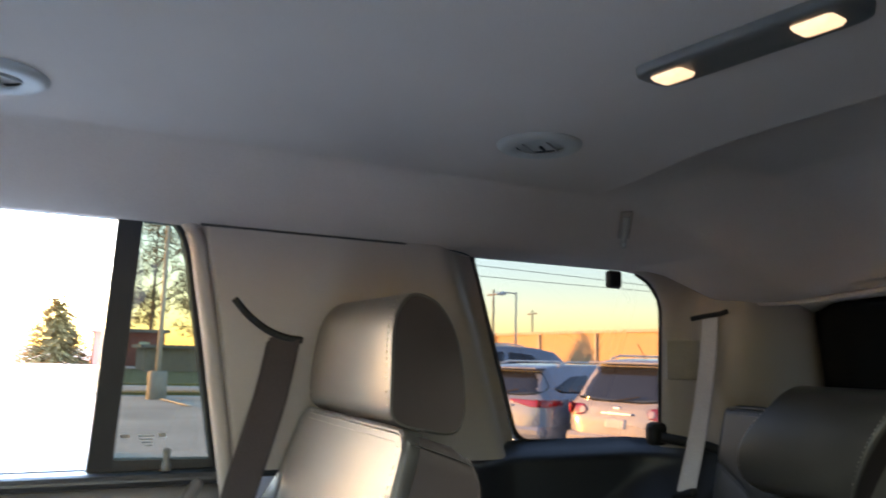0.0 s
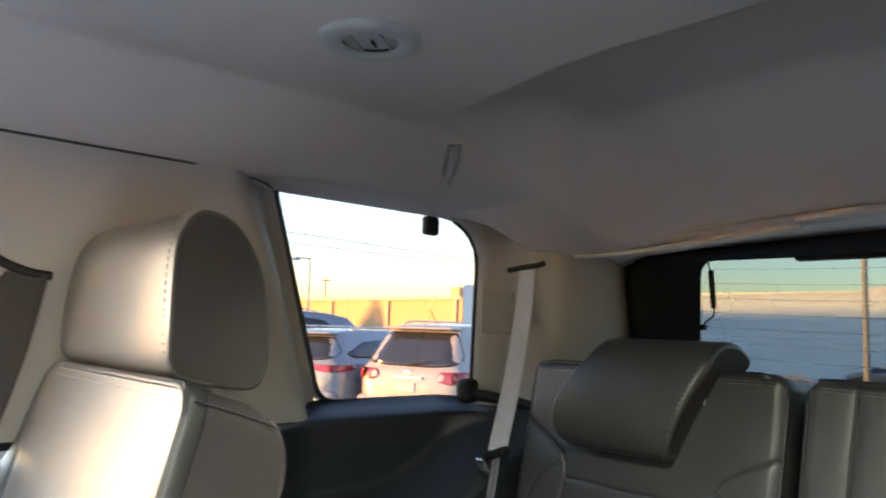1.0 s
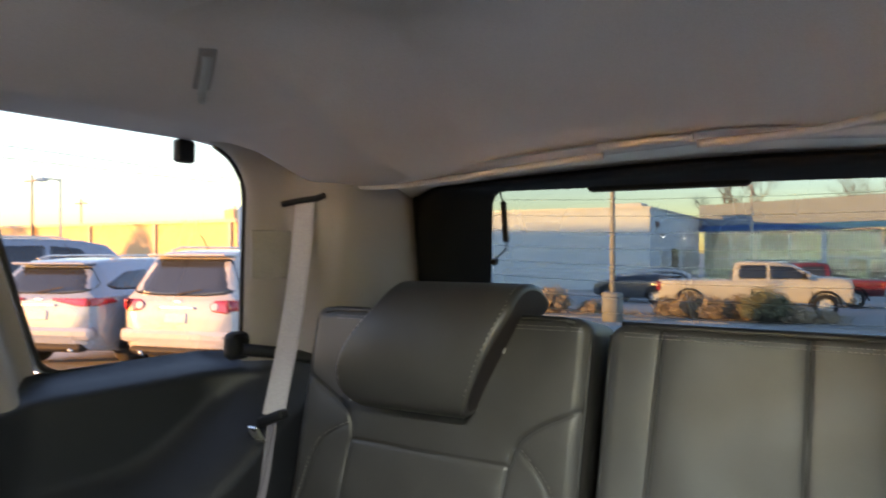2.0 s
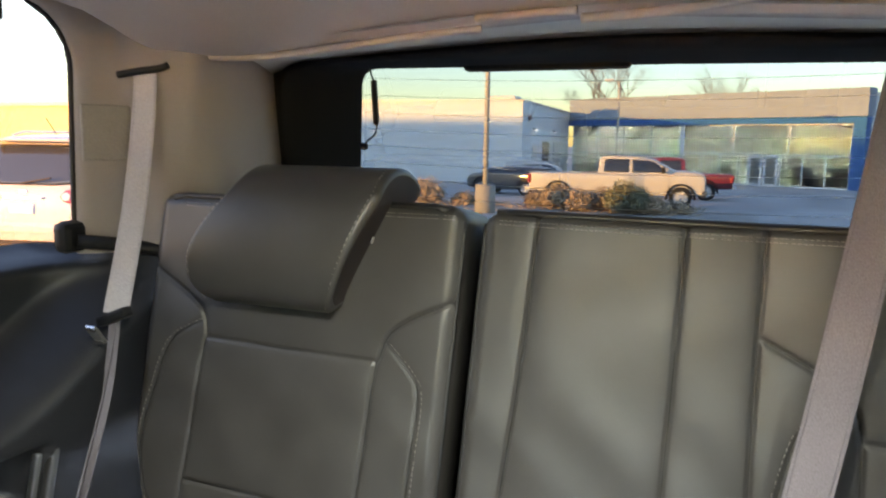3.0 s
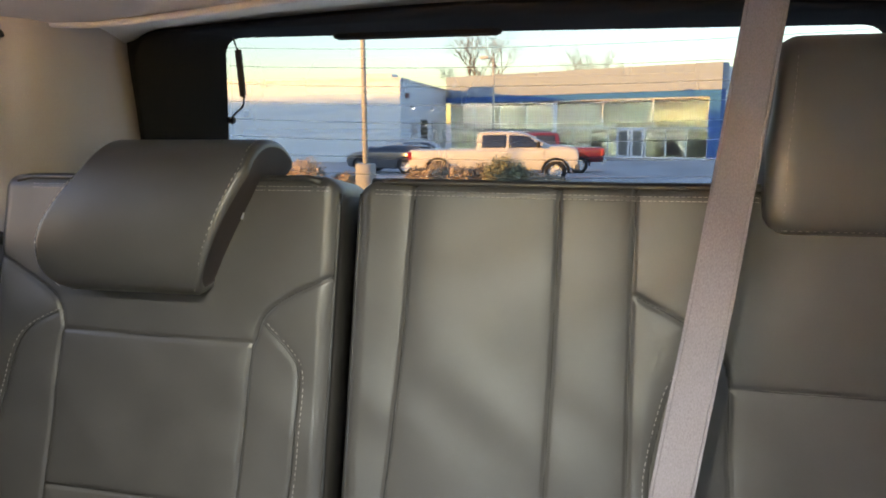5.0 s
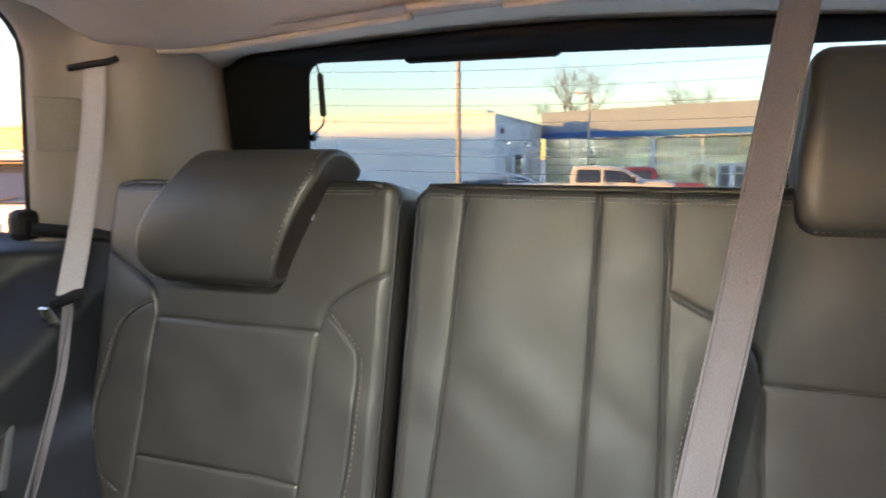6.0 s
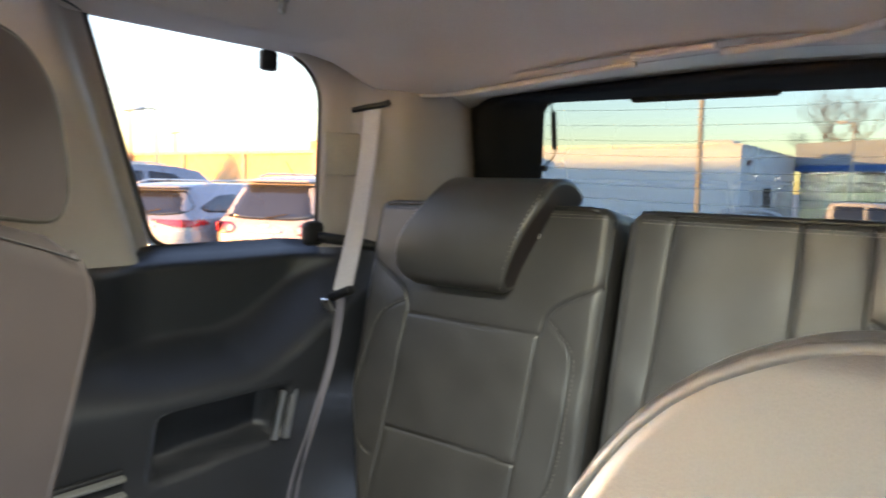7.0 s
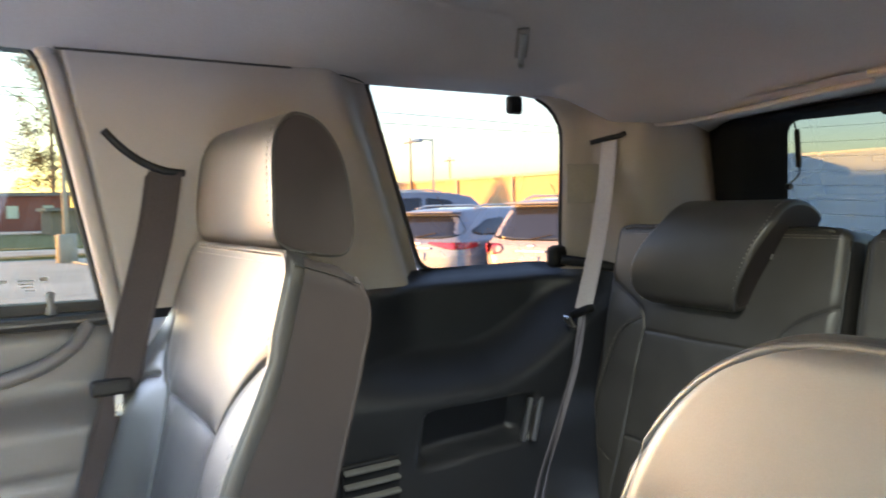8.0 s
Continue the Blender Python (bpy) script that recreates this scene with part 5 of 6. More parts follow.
def dealership():
    h = thing("dealership_building", "pale showroom with a blue band and tall glazed front", "building")
    A, B = Vector((-14.6, 70.0)), Vector((7.7, 58.0))
    d = (B - A).normalized()
    out = Vector((d.y, -d.x)) if d.y * 0 - d.x < 0 else Vector((-d.y, d.x))

    def strip(nm, f0, f1, z0, z1, fwd, deep, mat, label=""):
        a, b = A.lerp(B, f0), A.lerp(B, f1)
        pts = [a + out * fwd, b + out * fwd, b + out * (fwd - deep), a + out * (fwd - deep)]
        return slab(nm, h, [(p.x, p.y) for p in pts], z0, z1, mat, label)
    g = -1.37
    strip("rear_wall", 0, 1, g, 5.3, -9.0, 9.4, STUCCO)
    strip("roof_slab", 0, 1, 3.7, 5.3, -0.4, 8.7, STUCCO)
    strip("side_wall", 0.985, 1, g, 3.7, -0.4, 8.7, STUCCO)
    strip("side_wall", 0, 0.012, g, 3.7, -0.4, 8.7, STUCCO)
    strip("showroom_wall", 0.012, 0.985, g, 3.66, -8.7, 0.28, SHOW_WALL, "pale yellow inner wall")
    strip("showroom_floor", 0.012, 0.985, g - 0.05, g + 0.02, -0.3, 8.4, SHOW_FLOOR)
    strip("parapet", -0.003, 1.003, 3.65, 5.52, 0.35, 1.2, SHADED_PANEL, "smooth fascia panels toned as if in shade")
    strip("blue_band", -0.003, 1.003, 3.18, 3.63, 0.42, 0.9, BLUE_PANEL, "blue band")
    strip("blue_column", 0.970, 1.003, g, 3.2, 0.40, 0.8, BLUE_PANEL, "blue entrance column")
    # lamp panels enlarged and added in rows as fill light behind the glazing
    for f in (0.07, 0.18, 0.29, 0.40, 0.58, 0.70, 0.84):
        for fwd in (-2.6, -5.6):
            strip("ceiling_lamp", f - 0.030, f + 0.030, 3.60, 3.67, fwd, 1.2, SHOW_LAMP, "lit ceiling lamp")
    a, b = A.lerp(B, 0.012), A.lerp(B, 0.452)
    window_grid(h, (a.x, a.y), (b.x, b.y), 0.75, 3.16, 4, 1, WHITE_FRAME, (out.x, out.y, 0))
    window_grid(h, (a.x, a.y), (b.x, b.y), g + 0.1, 0.75, 4, 1, WHITE_FRAME, (out.x, out.y, 0))
    a, b = A.lerp(B, 0.462), A.lerp(B, 0.966)
    window_grid(h, (a.x, a.y), (b.x, b.y), 0.95, 3.16, 3, 1, WHITE_FRAME, (out.x, out.y, 0))
    window_grid(h, (a.x, a.y), (b.x, b.y), g + 0.1, 0.95, 8, 1, WHITE_FRAME, (out.x, out.y, 0))
    strip("centre_post", 0.450, 0.464, g, 3.18, 0.16, 0.3, WHITE_FRAME, "white post")
    # entrance doors, white frames
    for f in (0.705, 0.752):
        p = A.lerp(B, f) + out * 0.2
        ang = math.atan2(d.y, d.x)
        dr = box_part("door", (p.x, p.y, g + 1.15), (0.98, 0.06, 2.2), DOOR_GLASS, h, turn=Matrix.Rotation(ang, 4, "Z"))
        for k in (-0.46, 0.46):
            q = p + d * k + out * 0.05
            box_part("door_frame", (q.x, q.y, g + 1.15), (0.18, 0.08, 2.25), WHITE_FRAME, dr, turn=Matrix.Rotation(ang, 4, "Z"))
        for z in (0.12, 2.22):
            q = p + out * 0.052
            box_part("door_frame", (q.x, q.y, g + z), (0.80, 0.08, 0.18), WHITE_FRAME, dr, turn=Matrix.Rotation(ang, 4, "Z"))
    # sales desks inside, each with a dark top on two side panels and a screen wall behind
    for f, deep, wide in ((0.10, 3.0, 2.2), (0.27, 2.4, 2.6), (0.39, 3.2, 1.8), (0.53, 3.4, 2.0), (0.80, 2.6, 2.0), (0.89, 3.2, 1.6)):
        p = A.lerp(B, f) - out * deep
        ang = math.atan2(d.y, d.x)
        dk = thing("sales_desk", "dark sales desk inside the showroom", "desk", "showroom desks", (p.x, p.y, g + 0.02))
        dk.rotation_euler = (0, 0, ang)
        box_part("desk_top", (0, 0, 0.76), (wide, 0.8, 0.06), CAR_GLASS, dk, 0.01)
        for k in (-1, 1):
            box_part("side_panel", (k * (wide / 2 - 0.06), 0, 0.365), (0.06, 0.7, 0.73), WOOD_POLE, dk, 0.008)
        box_part("modesty_panel", (0, 0.25, 0.43), (wide - 0.2, 0.04, 0.6), WOOD_POLE, dk, 0.006)
        box_part("screen_panel", (0, -0.2, 1.15), (wide * 0.7, 0.05, 0.7), WOOD_POLE, dk, 0.01)
    # service wing
    s = thing("service_building", "low stucco service wing with roller doors", "building")
    slab("wall", s, [(-13.7, 50), (-14.9, 70), (-46, 70), (-46, 50)], -1.4, 4.30, STUCCO_SHADE)
    slab("coping", s, [(-13.6, 49.92), (-14.8, 70.1), (-46.1, 70.1), (-46.1, 49.92)], 4.30, 4.42, ALU)
    for y, w, hgt in ((54.5, 2.4, 2.7), (58.5, 2.6, 2.9), (63.5, 2.8, 2.9)):
        x = -13.7 - (y - 50) * 0.06
        dr = box_part("roller_door", (x + 0.02, y, -1.25 + hgt / 2), (0.10, w, hgt), CAR_GLASS if y == 58.5 else ALU, s, turn=Matrix.Rotation(radians(3.4), 4, "Z"))
        for k in range(4):
            box_part("door_rib", (x + 0.08, y, -1.0 + hgt * k / 4), (0.03, w, 0.05), ALU, dr, turn=Matrix.Rotation(radians(3.4), 4, "Z"))
    for y in (53.5, 61.5):
        x = -13.7 - (y - 50) * 0.06
        wl = box_part("wall_lamp", (x + 0.15, y, 2.55), (0.3, 0.35, 0.18), ALU, s, 0.03)
        box_part("lens", (x + 0.22, y, 2.46), (0.16, 0.28, 0.06), LIT, wl, 0.01)
    box_part("sign_panel", (-13.72, 52.0, 3.3), (0.06, 0.7, 0.34), BRICK_RED, s)
    # rooftop unit
    box_part("roof_unit", (-18.0, 60.0, 4.8), (2.2, 1.8, 0.9), ALU, s, 0.05)


dealership()


def long_wall():
    h = thing("warehouse", "long low warehouse clad in ribbed tan metal", "building")
    slab("wall", h, [(-38.3, 37.3), (-95, 37.3), (-95, 56), (-38.3, 56)], -1.4, 3.45, METAL_WALL)
    slab("eave", h, [(-38.2, 37.1), (-95.2, 37.1), (-95.2, 56.2), (-38.2, 56.2)], 3.45, 3.68, POLE, "brown eave strip")
    for k in range(10):
        x = -38.9 - 7.8 * k
        box_part("downpipe", (x, 37.2, 1.2), (0.25, 0.14, 4.6), POLE, h)
    slab("end_block", h, [(-37.9, 37.0), (-30.0, 51.6), (-36.0, 56.0), (-38.0, 56.0)], -1.4, 4.5, STUCCO, "white end block")
    box_part("roof_unit", (-42.5, 41, 4.1), (1.0, 1.0, 0.9), METAL_WALL, h, 0.05)


long_wall()


def light_pole(name, x, y, height, base_h, arm, label, thick=0.085):
    p = thing(name, label, "lamp post", at=(x, y, ground_z(x, y)))
    v, f = lathe([(0.0, 0.0), (0.31, 0.0), (0.31, base_h - 0.04), (0.28, base_h), (0.0, base_h)], 20)
    mesh_object("base", v, f, CONCRETE, p, "round concrete base")
    tube_part("pole", [(0, 0, base_h), (0, 0, height)], lambda t: thick * (1 - 0.3 * t), POLE, p, sides=12)
    tube_part("arm", [(0, 0, height - 0.1), (arm * 0.5, 0, height), (arm, 0, height + 0.02)], 0.035, POLE, p)
    hd = box_part("lamp_head", (arm * 1.1, 0, height + 0.02), (0.55, 0.32, 0.14), ALU, p, 0.04)
    box_part("lens", (arm * 1.1, 0, height - 0.06), (0.4, 0.24, 0.03), PLATE, hd, 0.01)
    return p


light_pole("lamp_post", -7.14, 22.6, 9.4, 0.875, 0.9, "tan steel lamp post on a round concrete base")
light_pole("lamp_post", -6.5, 44.0, 6.15, 0.7, -0.5, "tan steel lamp post before the showroom")
light_pole("lamp_post", -26.0, 3.15, 6.0, 0.9, 0.9, "steel lamp post on a concrete base by the grass strip")
light_pole("lamp_post", -30.0, 19.4, 5.1, 0.7, -1.2, "steel lamp post with a flat arm behind parked cars", 0.06)


def utility_pole(x, y, height, arm):
    p = thing("utility_pole", "wooden utility pole with a crossarm", "utility pole", "utility poles", (x, y, ground_z(x, y)))
    tube_part("pole", [(0, 0, 0), (0, 0, height)], lambda t: 0.13 - 0.04 * t, WOOD_POLE, p, sides=10)
    box_part("crossarm", (0, 0, height - 0.5), (arm, 0.11, 0.12), WOOD_POLE, p)
    for k in (-0.333, 0, 0.333):
        box_part("insulator", (arm * k, 0, height - 0.36), (0.09, 0.09, 0.16), PLATE, p, 0.02)


utility_pole(-62.0, 37.0, 8.85, 2.4)
utility_pole(-78.0, 52.0, 8.5, 2.2)
utility_pole(-75.0, 72.0, 9.0, 2.2)


utility_pole(-55.2, -8.0, 9.9, 2.4)
utility_pole(-66.4, 73.0, 9.9 - 0.12 - ground_z(0, 73.0), 2.4)


def power_lines():
    for k, up in ((-0.8, 0.0), (0.8, 0.75)):
        w = thing("power_line", "thin dark overhead power line between wooden poles", "cable", "power lines")
        a, b = Vector((-55.2 + k, -8.0, 9.45)), Vector((-66.4 + k, 73.0, 9.45))
        pts = [a.lerp(b, q / 24) + Vector((0, 0, up * math.sin(math.pi * q / 24) - 0.4 * 4 * (q / 24) * (1 - q / 24))) for q in range(25)]
        tube_part("wire", pts, 0.032, RUBBER, w, sides=5)


power_lines()


# -- vehicles --
from mathutils.bvhtree import BVHTree


def wheel(parent, x, y, r, wide):
    m = Matrix.Translation((x, y, r)) @ Matrix.Rotation(radians(90), 4, "Y")
    v, f = lathe([(r * 0.62, -wide / 2), (r * 0.93, -wide / 2), (r, -wide * 0.35), (r, wide * 0.35), (r * 0.93, wide / 2), (r * 0.62, wide / 2)], 28)
    ty = mesh_object("wheel", [m @ Vector(p) for p in v], f, TYRE, parent, "black tyre")
    s = 1 if x > 0 else -1
    v, f = lathe([(r * 0.63, s * wide * 0.45), (r * 0.58, s * wide * 0.30), (r * 0.30, s * wide * 0.26), (r * 0.12, s * wide * 0.36), (0.0, s * wide * 0.38)], 28)
    mesh_object("rim", [m @ Vector(p) for p in v], f, ALU, ty, "alloy rim")
    bm = bmesh.new()
    for k in range(5):
        a = 2 * math.pi * k / 5
        box(bm, (0, 0, 0), (r * 0.5, r * 0.13, wide * 0.1), 0.0, Matrix.Rotation(a, 4, "Z") @ Matrix.Translation((r * 0.34, 0, s * wide * 0.36)))
    bmesh.ops.transform(bm, matrix=m, verts=bm.verts)
    part("spokes", bm, ALU, ty)


def shell(stations, fine=4):
    """A car body through stations (y, z_bottom, z_belt, z_roof, half_belt, half_roof)."""
    st = np.array(stations, float)
    if fine > 1:
        rows = []
        for i in range(len(st) - 1):
            a, b, c, d = st[max(0, i - 1)], st[i], st[i + 1], st[min(len(st) - 1, i + 2)]
            for k in range(fine):
                t = k / fine
                rows.append(b + (c - b) * t if i == 0 else b + (c - b) * (t * t * (3 - 2 * t) * 0.35 + t * 0.65))
        rows.append(st[-1])
        st = np.array(rows)
    rings = []
    for y, zb, zt, zr, wb, wr in st:
        half = [(0.001, zb), (wb * 0.80, zb), (wb * 0.93, zb + 0.05), (wb * 0.985, zb + (zt - zb) * 0.35), (wb, zb + (zt - zb) * 0.70), (wb * 0.985, zt - 0.04), (wb * 0.955, zt)]
        f = min(1.0, max(0.0, (zr - zt - 0.03) / 0.15))
        tall = [(wb * 0.955 + (wr - wb * 0.955) * 0.5, zt + (zr - zt) * 0.5), (wr, zr - (zr - zt) * 0.16), (wr * 0.93, zr - 0.035), (wr * 0.75, zr - 0.008), (0.001, zr)]
        flat = [(wb * 0.93, zt + (zr - zt) * 0.3), (wb * 0.88, zt + (zr - zt) * 0.6), (wb * 0.82, zt + (zr - zt) * 0.8), (wb * 0.66, zr - 0.004), (0.001, zr)]
        half += [(p[0] * f + q[0] * (1 - f), p[1] * f + q[1] * (1 - f)) for p, q in zip(tall, flat)]
        soft = [(p.x, p.y) for p in smooth_path([(a, b, 0) for a, b in half], 3)]
        rings.append([(x, y, z) for x, z in soft] + [(-x, y, z) for x, z in soft[-2:0:-1]])
    n = len(rings[0])
    verts = [v for r in rings for v in r]
    faces = []
    for i in range(len(rings) - 1):
        for k in range(n):
            faces.append((i * n + k, i * n + (k + 1) % n, (i + 1) * n + (k + 1) % n, (i + 1) * n + k))
    faces.append(tuple(range(n))[::-1])
    faces.append(tuple(range((len(rings) - 1) * n, len(rings) * n)))
    return verts, faces


def laid(parent, name, outline, tree, aim, mat, lift=0.006, label="", soft=0.05):
    """A panel laid on a body: its 2D outline is thrown on the body from behind ('rear') or from one side (+1, -1)."""
    loop = resample(rounded(outline, soft, 4), 48)
    cen = sum(loop, Vector((0, 0))) / len(loop)
    loops = [(1.0, -0.02), (1.0, lift), (0.8, lift), (0.6, lift), (0.4, lift), (0.2, lift), (0.01, lift)]
    verts = []
    for f, up in loops:
        for p in loop:
            q = cen + (p - cen) * f
            if aim == "rear":
                o, d = Vector((q.x, -3.0, q.y)), Vector((0, 1, 0))
            else:
                o, d = Vector((aim * 4.0, q.x, q.y)), Vector((-aim, 0, 0))
            hit = tree.ray_cast(o, d)[0]
            hit = hit if hit is not None else o + d * 3.2
            verts.append(hit - d * up)
    n = len(loop)
    faces = [(i * n + k, i * n + (k + 1) % n, (i + 1) * n + (k + 1) % n, (i + 1) * n + k) for i in range(len(loops) - 1) for k in range(n)]
    return mesh_object(name, verts, faces, mat, parent, label)


def suv(name, label, paint, place, length=5.1, width=1.98, height=1.78, tail="round"):
    c = thing(name, label, "car", "parked cars")
    hw, hr = width / 2, width * 0.345
    h = height
    st = [(0.0, 0.48, 0.62, 0.66, hw * 0.60, hr * 0.9), (0.02, 0.42, 0.80, 0.84, hw * 0.72, hr * 0.92), (0.06, 0.37, 0.98, 1.03, hw * 0.83, hr * 0.94), (0.12, 0.33, 1.05, 1.13, hw * 0.90, hr * 0.95), (0.22, 0.31, 1.07, 1.13 + 0.33 * (h - 1.13), hw * 0.95, hr * 0.96), (0.33, 0.29, 1.08, 1.13 + 0.66 * (h - 1.13), hw * 0.975, hr * 0.97), (0.45, 0.28, 1.08, 1.13 + 0.88 * (h - 1.13), hw * 0.99, hr * 0.99), (0.58, 0.26, 1.08, h - 0.03, hw, hr)]
    st += [(length * f, 0.25, 1.07 - 0.03 * (f - 0.3), h - dz, hw, hr * 1.03) for f, dz in ((0.20, 0.0), (0.40, 0.0), (0.52, 0.03), (0.60, 0.12))]
    st += [(length * 0.70, 0.25, 1.05, 1.32, hw, hr), (length * 0.75, 0.25, 1.04, 1.10, hw, hr), (length * 0.90, 0.27, 0.96, 1.00, hw * 0.97, hr), (length * 0.97, 0.32, 0.82, 0.86, hw * 0.88, hr), (length, 0.44, 0.66, 0.70, hw * 0.72, hr)]
    v, f = shell(st)
    mesh_object("body", v, f, paint, c)
    tree = BVHTree.FromPolygons(v, f)
    laid(c, "rear_window", [(-hw * 0.84, 1.20), (-hw * 0.74, 1.12), (-hw * 0.40, 1.09), (hw * 0.40, 1.09), (hw * 0.74, 1.12), (hw * 0.84, 1.20), (hw * 0.62, h - 0.13), (-hw * 0.62, h - 0.13)], tree, "rear", CAR_GLASS, 0.008, "dark rear screen")
    bm = bmesh.new()
    box(bm, (0, 0.36, h - 0.075), (hw * 1.24, 0.30, 0.034), 0.015)
    part("spoiler", bm, paint, c)
    box_part("wiper", (0.16, 0.075, 1.145), (0.42, 0.018, 0.018), BLACK, c, 0.005, turn=Matrix.Rotation(radians(-10), 4, "Y"))
    for s in (-1, 1):
        if tail == "round":
            laid(c, "tail_light", [(s * hw * 0.50, 0.97), (s * hw * 0.56, 0.90), (s * hw * 0.78, 0.87), (s * hw * 0.95, 0.98), (s * hw * 0.94, 1.05), (s * hw * 0.58, 1.04)], tree, "rear", TAIL_RED, 0.014, "red tail light", 0.03)
            laid(c, "tail_light", [(0.0, 0.90), (0.34, 0.93), (0.36, 1.02), (0.0, 1.05)], tree, s, TAIL_RED, 0.012, "red tail light", 0.03)
            laid(c, "lamp_lens", [(s * (hw * 0.59 + 0.06 * math.cos(a)), 0.962 + 0.055 * math.sin(a)) for a in np.linspace(0, 5.6, 9)], tree, "rear", TAIL_CLEAR, 0.022, "pale round lens", 0.01)
        else:
            laid(c, "tail_light", [(s * hw * 0.22, 1.005), (s * hw * 0.66, 0.93), (s * hw * 0.93, 0.93), (s * hw * 0.93, 1.03), (s * hw * 0.22, 1.035)], tree, "rear", TAIL_RED, 0.014, "long red tail light", 0.015)
            laid(c, "tail_light", [(0.0, 0.93), (0.42, 0.97), (0.42, 1.03), (0.0, 1.04)], tree, s, TAIL_RED, 0.012, "long red tail light", 0.015)
        laid(c, "reflector", [(s * hw * 0.60, 0.49), (s * hw * 0.80, 0.49), (s * hw * 0.80, 0.55), (s * hw * 0.60, 0.55)], tree, "rear", TAIL_RED, 0.012, "", 0.012)
        wheel(c, s * (hw - 0.11), 0.98, 0.37, 0.25)
        wheel(c, s * (hw - 0.11), length - 0.95, 0.37, 0.25)
        laid(c, "side_window", [(0.34, 1.20), (0.46, 1.14), (1.36, 1.12), (1.36, h - 0.17), (0.86, h - 0.20)], tree, s, CAR_GLASS, 0.006, "dark window glass", 0.06)
        laid(c, "side_window", [(1.44, 1.12), (2.26, 1.12), (2.26, h - 0.14), (1.44, h - 0.15)], tree, s, CAR_GLASS, 0.006, "dark window glass", 0.04)
        laid(c, "side_window", [(2.34, 1.12), (3.30, 1.12), (2.88, h - 0.20), (2.34, h - 0.14)], tree, s, CAR_GLASS, 0.006, "dark window glass", 0.05)
        for y in (1.40, 2.30, 3.35):
            laid(c, "door_gap", [(y - 0.006, 0.42), (y + 0.006, 0.42), (y + 0.006, 1.08), (y - 0.006, 1.08)], tree, s, BLACK, 0.002, "", 0.002)
        for y in (0.98, length - 0.95):
            bm = bmesh.new()
            tube(bm, [(s * (hw - 0.02), y + 0.43 * math.cos(a), 0.37 + 0.43 * math.sin(a)) for a in np.linspace(-0.15, math.pi + 0.15, 18)], 0.045, 6)
            part("wheel_arch", bm, BLACK, c, smooth=True)
        tube_part("roof_rail", [(s * hr * 0.93, 0.75, h - 0.02), (s * hr * 0.95, 1.0, h + 0.03), (s * hr * 0.95, 2.4, h + 0.03), (s * hr * 0.93, 2.7, h - 0.02)], 0.016, ALU, c)
        box_part("mirror", (s * (hw + 0.10), 3.0, 1.12), (0.2, 0.12, 0.15), paint, c, 0.04)
    laid(c, "plate", [(-0.17, 0.74), (0.17, 0.74), (0.17, 0.87), (-0.17, 0.87)], tree, "rear", PLATE, 0.012, "blank number plate", 0.01)
    laid(c, "badge_strip", [(-0.30, 0.925), (0.30, 0.925), (0.30, 0.955), (-0.30, 0.955)], tree, "rear", CHROME, 0.016, "bright trim strip", 0.008)
    laid(c, "badge", [(-0.06, 1.00), (0.06, 1.00), (0.06, 1.04), (-0.06, 1.04)], tree, "rear", CHROME, 0.012, "bright badge", 0.012)
    box_part("bumper", (0, 0.10, 0.56), (width * 0.90, 0.24, 0.20), paint, c, 0.07)
    box_part("bumper_insert", (0, 0.08, 0.36), (width * 0.74, 0.18, 0.12), BLACK, c, 0.05)
    for s in (-1, 1):
        tube_part("exhaust", [(s * 0.55, -0.02, 0.33), (s * 0.55, 0.25, 0.33)], 0.035, STEEL, c)
    tube_part("aerial", [(0.0, 0.75, h - 0.01), (0.0, 0.55, h + 0.20)], 0.006, BLACK, c)
    c.matrix_world = place
    return c


def heading(x, y, az):
    """Pose of a car whose rear stands at (x, y), facing az degrees from +Y towards -X."""
    return pose(x, y, ground_z(x, y), 0, 0, az)


suv("parked_suv", "white parked SUV with red tail lights, seen from behind", CAR_WHITE, heading(-7.94, 7.13, 13), height=1.71, tail="round")
suv("parked_suv", "silver-blue parked SUV with long red tail lights", CAR_SILVER, heading(-9.90, 6.42, 18), width=1.93, height=1.58, tail="bar")
suv("parked_van", "blue-grey tall parked vehicle standing side-on behind the others", CAR_BLUE, heading(-15.3, 7.1, -25), length=5.6, width=2.03, height=1.93, tail="round")


